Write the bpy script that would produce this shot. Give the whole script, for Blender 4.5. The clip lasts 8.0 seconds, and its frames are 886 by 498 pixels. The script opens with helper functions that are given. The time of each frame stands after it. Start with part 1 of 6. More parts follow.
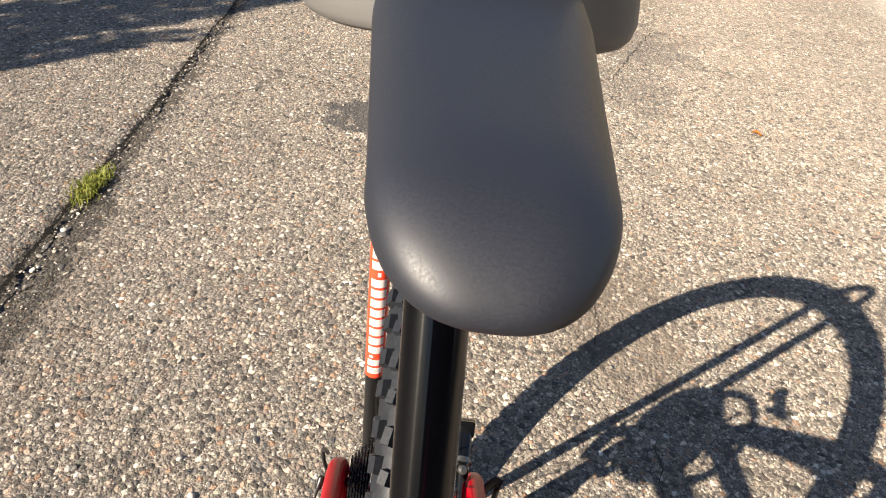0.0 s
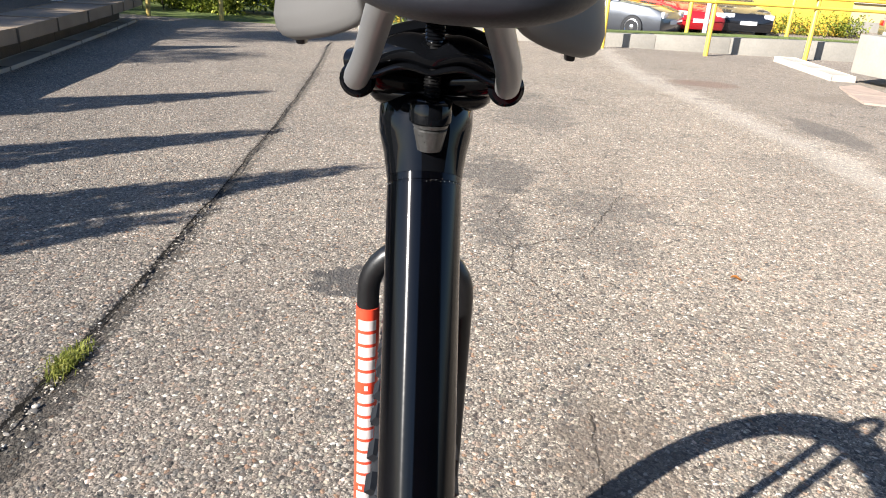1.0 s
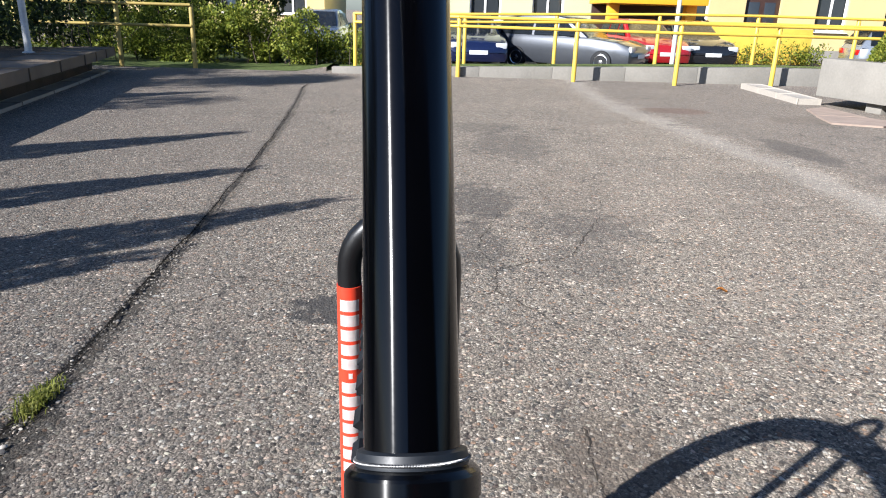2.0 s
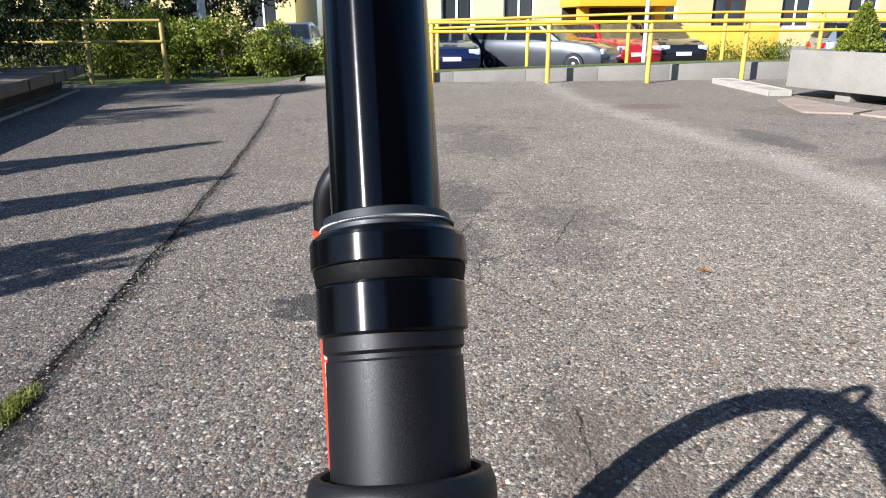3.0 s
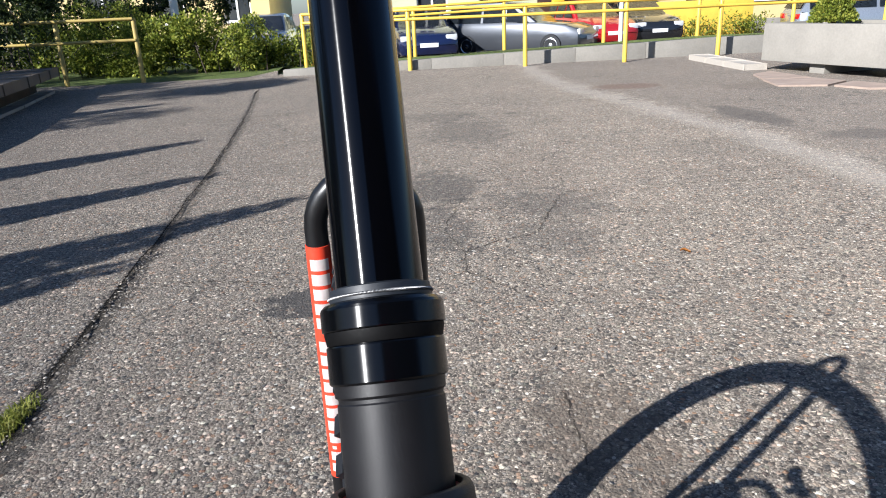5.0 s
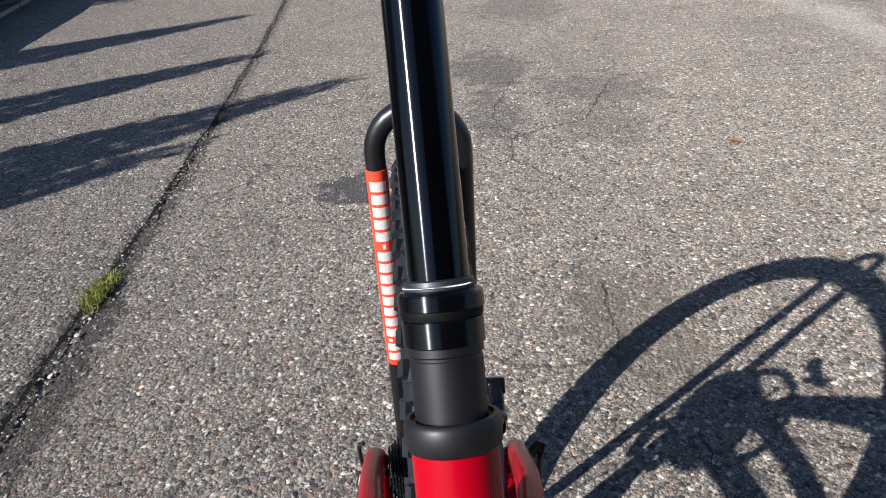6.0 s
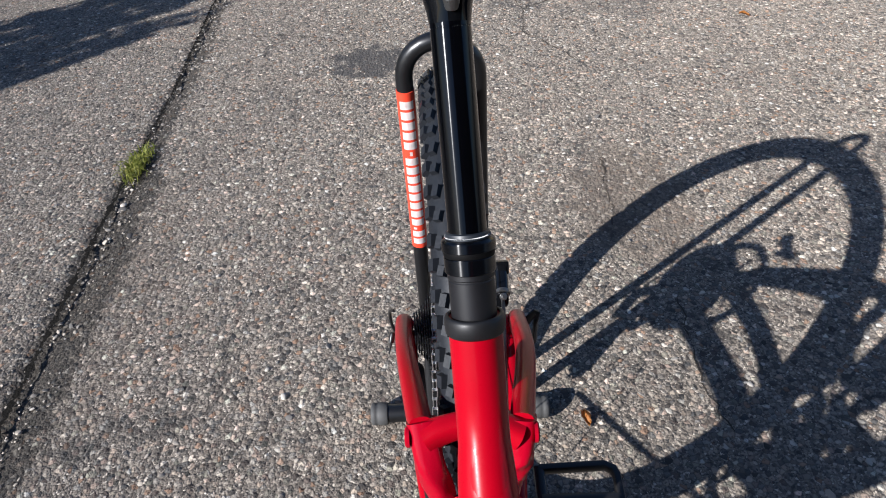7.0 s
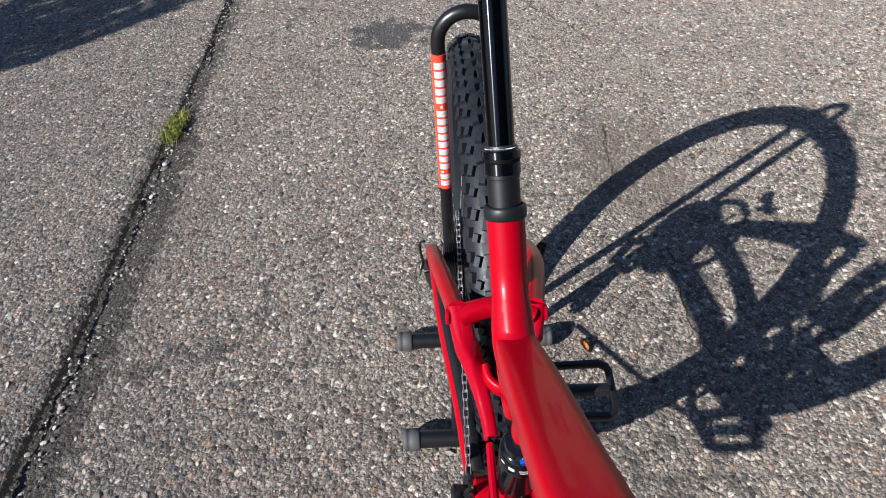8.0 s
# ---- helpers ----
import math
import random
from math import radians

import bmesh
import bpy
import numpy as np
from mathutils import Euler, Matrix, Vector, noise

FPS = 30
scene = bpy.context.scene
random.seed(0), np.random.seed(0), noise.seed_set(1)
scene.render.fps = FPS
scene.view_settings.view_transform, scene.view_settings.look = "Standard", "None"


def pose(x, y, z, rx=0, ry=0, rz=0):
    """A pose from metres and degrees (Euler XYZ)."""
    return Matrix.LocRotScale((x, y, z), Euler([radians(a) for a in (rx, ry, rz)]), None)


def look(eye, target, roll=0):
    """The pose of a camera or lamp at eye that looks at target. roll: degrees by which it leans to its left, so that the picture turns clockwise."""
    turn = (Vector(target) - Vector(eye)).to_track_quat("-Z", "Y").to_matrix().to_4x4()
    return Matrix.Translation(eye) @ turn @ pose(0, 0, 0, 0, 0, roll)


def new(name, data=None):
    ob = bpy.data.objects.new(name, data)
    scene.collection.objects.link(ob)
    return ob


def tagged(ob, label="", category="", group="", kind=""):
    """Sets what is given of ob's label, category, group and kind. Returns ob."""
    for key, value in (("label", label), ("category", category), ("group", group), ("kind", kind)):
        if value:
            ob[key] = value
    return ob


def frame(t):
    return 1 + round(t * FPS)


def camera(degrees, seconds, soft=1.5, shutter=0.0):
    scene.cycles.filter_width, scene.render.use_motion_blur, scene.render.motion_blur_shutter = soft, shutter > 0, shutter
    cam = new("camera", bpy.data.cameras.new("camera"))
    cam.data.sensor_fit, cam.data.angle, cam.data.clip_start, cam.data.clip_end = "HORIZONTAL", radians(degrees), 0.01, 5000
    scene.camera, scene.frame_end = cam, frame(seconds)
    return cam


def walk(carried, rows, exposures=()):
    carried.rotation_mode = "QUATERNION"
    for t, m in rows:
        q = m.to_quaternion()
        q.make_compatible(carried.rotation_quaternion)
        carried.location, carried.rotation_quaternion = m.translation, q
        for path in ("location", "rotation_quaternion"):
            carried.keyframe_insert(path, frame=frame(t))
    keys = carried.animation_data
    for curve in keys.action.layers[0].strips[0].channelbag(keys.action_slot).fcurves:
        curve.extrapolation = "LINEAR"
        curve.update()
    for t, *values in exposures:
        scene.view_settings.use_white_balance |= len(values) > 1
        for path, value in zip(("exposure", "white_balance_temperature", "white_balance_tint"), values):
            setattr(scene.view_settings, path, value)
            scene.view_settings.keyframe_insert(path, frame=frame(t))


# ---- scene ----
cam = camera(64.6, 8.0, soft=1.05)
PATH = [
    (0, (0.0182, -0.4840, 1.1562), (0.0405, 1.1358, -0.0675), 7.28),
    (0.5, (0.0246, -0.4869, 1.0953), (0.0275, 1.2715, 0.1123), 5.17),
    (0.8, (0.0267, -0.5043, 1.0810), (0.0297, 1.3255, 0.2525), 4.26),
    (1, (0.0271, -0.5069, 1.0725), (0.0390, 1.3482, 0.3193), 3.72),
    (1.5, (0.0268, -0.4977, 1.0362), (0.0617, 1.3819, 0.3593), 2.63),
    (2.8, (0.0287, -0.4902, 0.9395), (0.1345, 1.4120, 0.3260), 0.35),
    (3, (0.0293, -0.4908, 0.9282), (0.1409, 1.4139, 0.3119), -0.25),
    (3.5, (0.0281, -0.4960, 0.9120), (0.1585, 1.4078, 0.2940), -0.95),
    (4, (0.0296, -0.4942, 0.9071), (0.1762, 1.4042, 0.2851), -1.55),
    (5.3, (0.0292, -0.5375, 0.9835), (0.1624, 1.3449, 0.2890), -2.96),
    (5.5, (0.0290, -0.5456, 0.9952), (0.1394, 1.3136, 0.2267), -3.28),
    (6, (0.0287, -0.5829, 1.0394), (0.0233, 1.1639, 0.0662), -3.46),
    (6.5, (0.0274, -0.6266, 1.1136), (0.0031, 0.9790, -0.0789), -3.78),
    (7, (0.0195, -0.6909, 1.1816), (-0.0272, 0.8217, -0.1271), -3.89),
    (7.5, (0.0055, -0.7856, 1.2300), (-0.0507, 0.7022, -0.1066), -4.00),
    (8, (-0.0157, -0.8850, 1.2646), (-0.0699, 0.5875, -0.0932), -3.75),
]
EXPOSURES = [(0.0, 1.93, 7150, 13), (0.5, 1.87, 6750, 13), (1.0, 1.83, 6250, 12), (1.5, 1.38, 5950, 12), (3.0, 1.20, 5720, 12), (4.0, 1.18, 5720, 12), (5.5, 1.22, 5800, 12), (6.0, 1.20, 5770, 12), (7.0, 1.22, 5780, 13), (8.0, 1.21, 5780, 13)]
walk(cam, [(t, look(eye, target, roll)) for t, eye, target, roll in PATH], EXPOSURES)

# ---- world and sun ----
SUN = Vector((-1.50, -1.20, 1.0))  # towards the sun
world = bpy.data.worlds.new("world")
scene.world = world
world.use_nodes = True
wn = world.node_tree
sky = wn.nodes.new("ShaderNodeTexSky")
sky.sky_type = "NISHITA"
sky.sun_disc = False
sky.ozone_density = 4.5
sky.dust_density = 0.6
sky.sun_elevation = radians(28.2)
sky.sun_rotation = math.atan2(SUN.x, SUN.y)
wn.links.new(sky.outputs["Color"], wn.nodes["Background"].inputs["Color"])
wn.nodes["Background"].inputs["Strength"].default_value = 0.055
sun = new("sun", bpy.data.lights.new("sun", "SUN"))
sun.data.energy = 4.6
sun.data.angle = radians(0.53)
sun.data.color = (1.0, 0.93, 0.82)
sun.matrix_world = look(SUN * 20, (0, 0, 0))


# ---- node helpers and materials ----
class Nodes:
    """A small wrapper to write node graphs briefly."""

    def __init__(self, name):
        self.mat = bpy.data.materials.new(name)
        self.mat.use_nodes = True
        self.tree = self.mat.node_tree
        self.bsdf = self.tree.nodes["Principled BSDF"]

    def add(self, kind, inputs=(), operation=None, use_clamp=False, data_type=None, blend_type=None, feature=None):
        node = self.tree.nodes.new("ShaderNode" + kind)
        if operation:
            node.operation = operation
        if use_clamp:
            node.use_clamp = True
        if data_type:
            node.data_type = data_type
        if blend_type:
            node.blend_type = blend_type
        if feature:
            node.feature = feature
        for key, value in dict(inputs).items():
            self.put(node.inputs[key], value)
        return node

    def put(self, socket, value):
        if isinstance(value, bpy.types.NodeSocket):
            self.tree.links.new(value, socket)
        else:
            socket.default_value = value

    def math(self, op, a, b=0.0, clamp=False):
        return self.add("Math", {0: a, 1: b}, operation=op, use_clamp=clamp).outputs[0]

    def mix(self, fac, a, b, blend="MIX"):
        return self.add("Mix", {0: fac, 6: a, 7: b}, data_type="RGBA", blend_type=blend).outputs[2]

    def ramp(self, fac, stops):
        node = self.add("ValToRGB", {0: fac})
        e = node.color_ramp.elements
        while len(e) > 1:
            e.remove(e[-1])
        e[0].position = stops[0][0]
        e[0].color = (*stops[0][1][:3], 1)
        for at, col in stops[1:]:
            e.new(at).color = (*col[:3], 1)
        return node.outputs[0]

    def noise(self, scale, detail=3.0, where=None, rough=0.55):
        node = self.add("TexNoise", {"Scale": scale, "Detail": detail, "Roughness": rough})
        if where is not None:
            self.put(node.inputs["Vector"], where)
        return node.outputs[0]

    def set(self, **values):
        for key, value in values.items():
            self.put(self.bsdf.inputs[key.replace("_", " ")], value)
        return self


def grey(v):
    return (v, v, v, 1)


def surface(name, col, rough=0.5, metal=0.0, var=0.18, big=6.0, small=70.0, bump=0.15, deep=0.001, coat=0.0, spread=0.12, **more):
    """Painted, plastic, metal or stone surface with variation at two scales."""
    n = Nodes(name)
    where = n.add("TexCoord").outputs["Object"]
    a, b = n.noise(big, 4, where), n.noise(small, 4, where)
    tone = n.math("ADD", n.math("MULTIPLY", a, 0.6), n.math("MULTIPLY", b, 0.4))
    lo = [max(0.0, c * (1 - var)) for c in col]
    hi = [min(1.0, c * (1 + var)) for c in col]
    colour = n.ramp(tone, [(0.3, lo), (0.7, hi)])
    r = n.add("MapRange", {0: b, 1: 0.3, 2: 0.7, 3: max(0.02, rough - spread * rough), 4: min(1, rough + spread * rough)}).outputs[0]
    n.set(Base_Color=colour, Roughness=r, Metallic=metal, Coat_Weight=coat, **more)
    if coat:
        n.set(Coat_Roughness=0.04)
    if bump:
        n.set(Normal=n.add("Bump", {"Strength": bump, "Distance": deep, "Height": b}).outputs[0])
    return n.mat


def asphalt_material():
    n = Nodes("asphalt")
    pos = n.add("NewGeometry").outputs["Position"]
    warp = n.add("TexNoise", {"Vector": pos, "Scale": 60.0, "Detail": 2.0}).outputs["Color"]
    where = n.add("VectorMath", {0: pos, 1: n.add("VectorMath", {0: warp, "Scale": 0.006}, operation="SCALE").outputs[0]}, operation="ADD").outputs[0]
    cells = n.add("TexVoronoi", {"Vector": where, "Scale": 94.0}, feature="F1")
    edge = n.add("TexVoronoi", {"Vector": where, "Scale": 94.0}, feature="DISTANCE_TO_EDGE").outputs["Distance"]
    fine = n.add("TexVoronoi", {"Vector": where, "Scale": 240.0}, feature="F1")
    pick = n.add("SeparateColor", {0: cells.outputs["Color"]}).outputs
    pick2 = n.add("SeparateColor", {0: fine.outputs["Color"]}).outputs
    stone = n.ramp(pick[0], [(0.0, (0.055, 0.053, 0.052)), (0.25, (0.12, 0.113, 0.105)), (0.55, (0.225, 0.205, 0.182)), (0.84, (0.345, 0.315, 0.275)), (0.95, (0.47, 0.44, 0.39)), (1.0, (0.66, 0.63, 0.58))])
    hue = n.ramp(pick[1], [(0.0, (0.92, 1.0, 1.06)), (0.30, (1.0, 1.0, 0.98)), (0.55, (1.06, 0.99, 0.92)), (0.72, (1.10, 0.96, 0.92)), (0.86, (0.93, 1.01, 0.95)), (1.0, (1.0, 1.0, 1.0))])
    warm = n.mix(1.0, stone, hue, "MULTIPLY")
    warm = n.mix(n.math("MULTIPLY", n.math("GREATER_THAN", pick[1], 0.93), 0.7), warm, (0.30, 0.19, 0.125, 1), "MIX")
    grit = n.ramp(pick2[0], [(0.0, (0.075, 0.069, 0.062)), (0.55, (0.18, 0.163, 0.142)), (0.93, (0.30, 0.275, 0.24)), (1.0, (0.55, 0.52, 0.46))])
    small = n.math("GREATER_THAN", pick[2], 0.40)
    body = n.mix(small, warm, grit)
    binder = n.math("MULTIPLY", n.add("MapRange", {0: edge, 1: 0.02, 2: 0.16, 3: 1.0, 4: 0.0}).outputs[0], n.math("SUBTRACT", 1.0, small))
    body = n.mix(n.math("MULTIPLY", binder, 0.62), body, (0.062, 0.057, 0.052, 1))
    # dark pores scattered by noise between the stones, sunk in the bump as well
    pore = n.add("MapRange", {0: n.noise(150.0, 3, pos, 0.6), 1: 0.565, 2: 0.64, 3: 0.0, 4: 1.0}).outputs[0]
    body = n.mix(n.math("MULTIPLY", pore, 0.6), body, (0.04, 0.038, 0.037, 1))
    # wear and dirt at larger sizes
    tone = n.math("ADD", n.math("MULTIPLY", n.noise(1.1, 4, pos), 0.6), n.math("MULTIPLY", n.noise(7.0, 4, pos), 0.4))
    body = n.mix(1.0, body, n.ramp(tone, [(0.32, (0.84, 0.83, 0.82)), (0.5, (1, 0.99, 0.97)), (0.68, (1.17, 1.14, 1.10))]), "MULTIPLY")
    body = n.mix(1.0, body, (0.995, 0.955, 0.915, 1), "MULTIPLY")
    xyz = n.add("SeparateXYZ", {0: pos}).outputs

    def blot(cx, cy, rx, ry, ragged=0.85, size=11.0):
        dx = n.math("DIVIDE", n.math("SUBTRACT", xyz[0], cx), rx)
        dy = n.math("DIVIDE", n.math("SUBTRACT", xyz[1], cy), ry)
        d = n.math("SQRT", n.math("ADD", n.math("MULTIPLY", dx, dx), n.math("MULTIPLY", dy, dy)))
        d = n.math("ADD", d, n.math("MULTIPLY", n.math("SUBTRACT", n.noise(size, 4, pos), 0.5), ragged * 2))
        return n.add("MapRange", {0: d, 1: 0.75, 2: 1.1, 3: 1.0, 4: 0.0}).outputs[0]

    # oil stains, a rusty wet patch, scuffed dark patches
    for cx, cy, rx, ry, k in ((0.75, 2.3, 0.20, 0.28, 0.30), (0.72, 5.1, 0.35, 0.60, 0.42), (0.55, 5.95, 0.40, 0.30, 0.34), (0.34, 3.3, 0.22, 0.40, 0.55), (0.86, 2.85, 0.28, 0.28, 0.42), (0.42, 0.95, 0.06, 0.26, 0.34), (2.3, 4.0, 0.5, 0.3, 0.2), (0.30, 2.5, 0.13, 0.42, 0.50)):
        body = n.mix(n.math("MULTIPLY", blot(cx, cy, rx, ry, 1.25, 9.0), k), body, (0.045, 0.043, 0.042, 1))
    body = n.mix(n.math("MULTIPLY", blot(-0.27, 1.77, 0.16, 0.13, 1.4, 14.0), 0.85), body, (0.045, 0.043, 0.042, 1))
    for cx, cy, rx, ry, k in ((3.10, 5.15, 0.20, 0.65, 0.62), (3.40, 4.05, 0.34, 0.22, 0.55)):
        body = n.mix(n.math("MULTIPLY", blot(cx, cy, rx, ry, 0.6, 3.5), k), body, (0.055, 0.050, 0.046, 1))
    for cx, cy, rx, ry, k in ((0.50, 0.85, 0.17, 0.28, 0.55), (-0.80, 0.55, 0.08, 0.5, 0.25), (0.95, 3.6, 0.3, 0.6, 0.13), (1.6, 2.6, 0.5, 0.2, 0.06), (4.45, 7.0, 0.75, 0.38, 0.50)):
        body = n.mix(n.math("MULTIPLY", blot(cx, cy, rx, ry, 0.7, 14.0 if cy < 6 else 3.0), k), body, (0.11, 0.088, 0.068, 1))
    body = n.mix(n.math("MULTIPLY", blot(2.90, 7.55, 0.40, 0.27, 0.3, 5.0), 0.72), body, (0.13, 0.075, 0.055, 1))
    # pale cement-washed strip where an old trench was filled, darker patch beyond it
    cx = n.math("ADD", 2.46, n.math("MULTIPLY", 0.22, n.math("COSINE", n.math("MULTIPLY", n.math("SUBTRACT", xyz[1], 3.6), 0.62))))
    off = n.math("ADD", n.math("SUBTRACT", xyz[0], cx), n.math("MULTIPLY", n.math("SUBTRACT", n.noise(2.5, 4, pos), 0.5), 0.5))
    strip = n.math("MULTIPLY", n.add("MapRange", {0: n.math("ABSOLUTE", off), 1: 0.06, 2: 0.24, 3: 1.0, 4: 0.0}).outputs[0], 0.22)
    body = n.mix(strip, body, (0.42, 0.40, 0.36, 1))
    beyond = n.math("MULTIPLY", n.add("MapRange", {0: off, 1: 0.14, 2: 0.34, 3: 0.0, 4: 1.0}).outputs[0], 0.34)
    body = n.mix(beyond, body, (0.095, 0.084, 0.076, 1))
    # fine hairline cracks
    lines = n.add("TexVoronoi", {"Vector": n.add("VectorMath", {0: pos, 1: n.add("VectorMath", {0: n.add("TexNoise", {"Vector": pos, "Scale": 2.2, "Detail": 5.0}).outputs["Color"], "Scale": 0.7}, operation="SCALE").outputs[0]}, operation="ADD").outputs[0], "Scale": 0.55}, feature="DISTANCE_TO_EDGE").outputs["Distance"]
    hair = n.math("MULTIPLY", n.add("MapRange", {0: lines, 1: 0.002, 2: 0.007, 3: 0.55, 4: 0.0}).outputs[0], n.math("GREATER_THAN", n.noise(1.7, 2, pos), 0.5))
    body = n.mix(hair, body, (0.04, 0.038, 0.035, 1))
    # soil that has gathered along the joint
    soil = n.tree.nodes.new("ShaderNodeAttribute")
    soil.attribute_name = "soil"
    dirt = n.math("ADD", soil.outputs["Fac"], n.math("MULTIPLY", n.math("SUBTRACT", n.noise(38.0, 4, pos), 0.5), 1.5))
    dirt = n.math("MULTIPLY", n.add("MapRange", {0: dirt, 1: 0.42, 2: 0.82, 3: 0.0, 4: 0.78}).outputs[0], n.math("GREATER_THAN", soil.outputs["Fac"], 0.02))
    body = n.mix(dirt, body, n.ramp(n.noise(160.0, 3, pos), [(0.3, (0.006, 0.0055, 0.0045)), (0.52, (0.018, 0.0155, 0.012)), (0.68, (0.05, 0.043, 0.034)), (0.80, (0.15, 0.13, 0.11))]))
    # grass beyond the retaining wall, then the asphalt of the parking lot
    turf = n.ramp(n.noise(14.0, 5, pos), [(0.3, (0.045, 0.07, 0.018)), (0.6, (0.10, 0.13, 0.035)), (0.8, (0.17, 0.16, 0.06))])
    edge_y = n.math("ADD", xyz[1], n.math("MULTIPLY", n.noise(1.5, 2, pos), 0.3))
    lawn = n.math("MULTIPLY", n.math("GREATER_THAN", edge_y, 11.6), n.math("LESS_THAN", edge_y, 17.2))
    body = n.mix(lawn, body, turf)
    n.set(Base_Color=body, Roughness=n.ramp(pick[1], [(0.0, grey(0.62)), (1.0, grey(0.92))]), Specular_IOR_Level=0.3, Diffuse_Roughness=0.85)
    dome = n.math("ADD", n.math("MULTIPLY", n.math("SUBTRACT", 1.0, cells.outputs["Distance"]), 0.75), n.math("MULTIPLY", n.math("SUBTRACT", 1.0, fine.outputs["Distance"]), 0.3))
    dome = n.math("SUBTRACT", n.math("ADD", dome, n.math("MULTIPLY", pick[0], 0.5)), n.math("MULTIPLY", pore, 0.35))
    n.set(Normal=n.add("Bump", {"Strength": 1.0, "Distance": 0.0054, "Height": dome}).outputs[0])
    return n.mat


def leaf_material(name, dark, mid, light):
    n = Nodes(name)
    r = n.add("NewGeometry").outputs["Random Per Island"]
    n.set(Base_Color=n.ramp(r, [(0.0, dark), (0.55, mid), (1.0, light)]), Roughness=0.55, Specular_IOR_Level=0.3)
    n.bsdf.inputs["Subsurface Weight"].default_value = 0.0
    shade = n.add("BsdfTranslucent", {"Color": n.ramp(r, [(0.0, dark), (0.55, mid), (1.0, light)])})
    both = n.add("MixShader", {0: 0.35, 1: n.bsdf.outputs[0], 2: shade.outputs[0]})
    n.tree.links.new(both.outputs[0], n.tree.nodes["Material Output"].inputs["Surface"])
    return n.mat


def glass_dark(name, col=(0.02, 0.025, 0.03)):
    return surface(name, col, 0.05, 0.0, 0.1, 1.0, 5.0, 0.0, spread=0.1, Specular_IOR_Level=0.8)


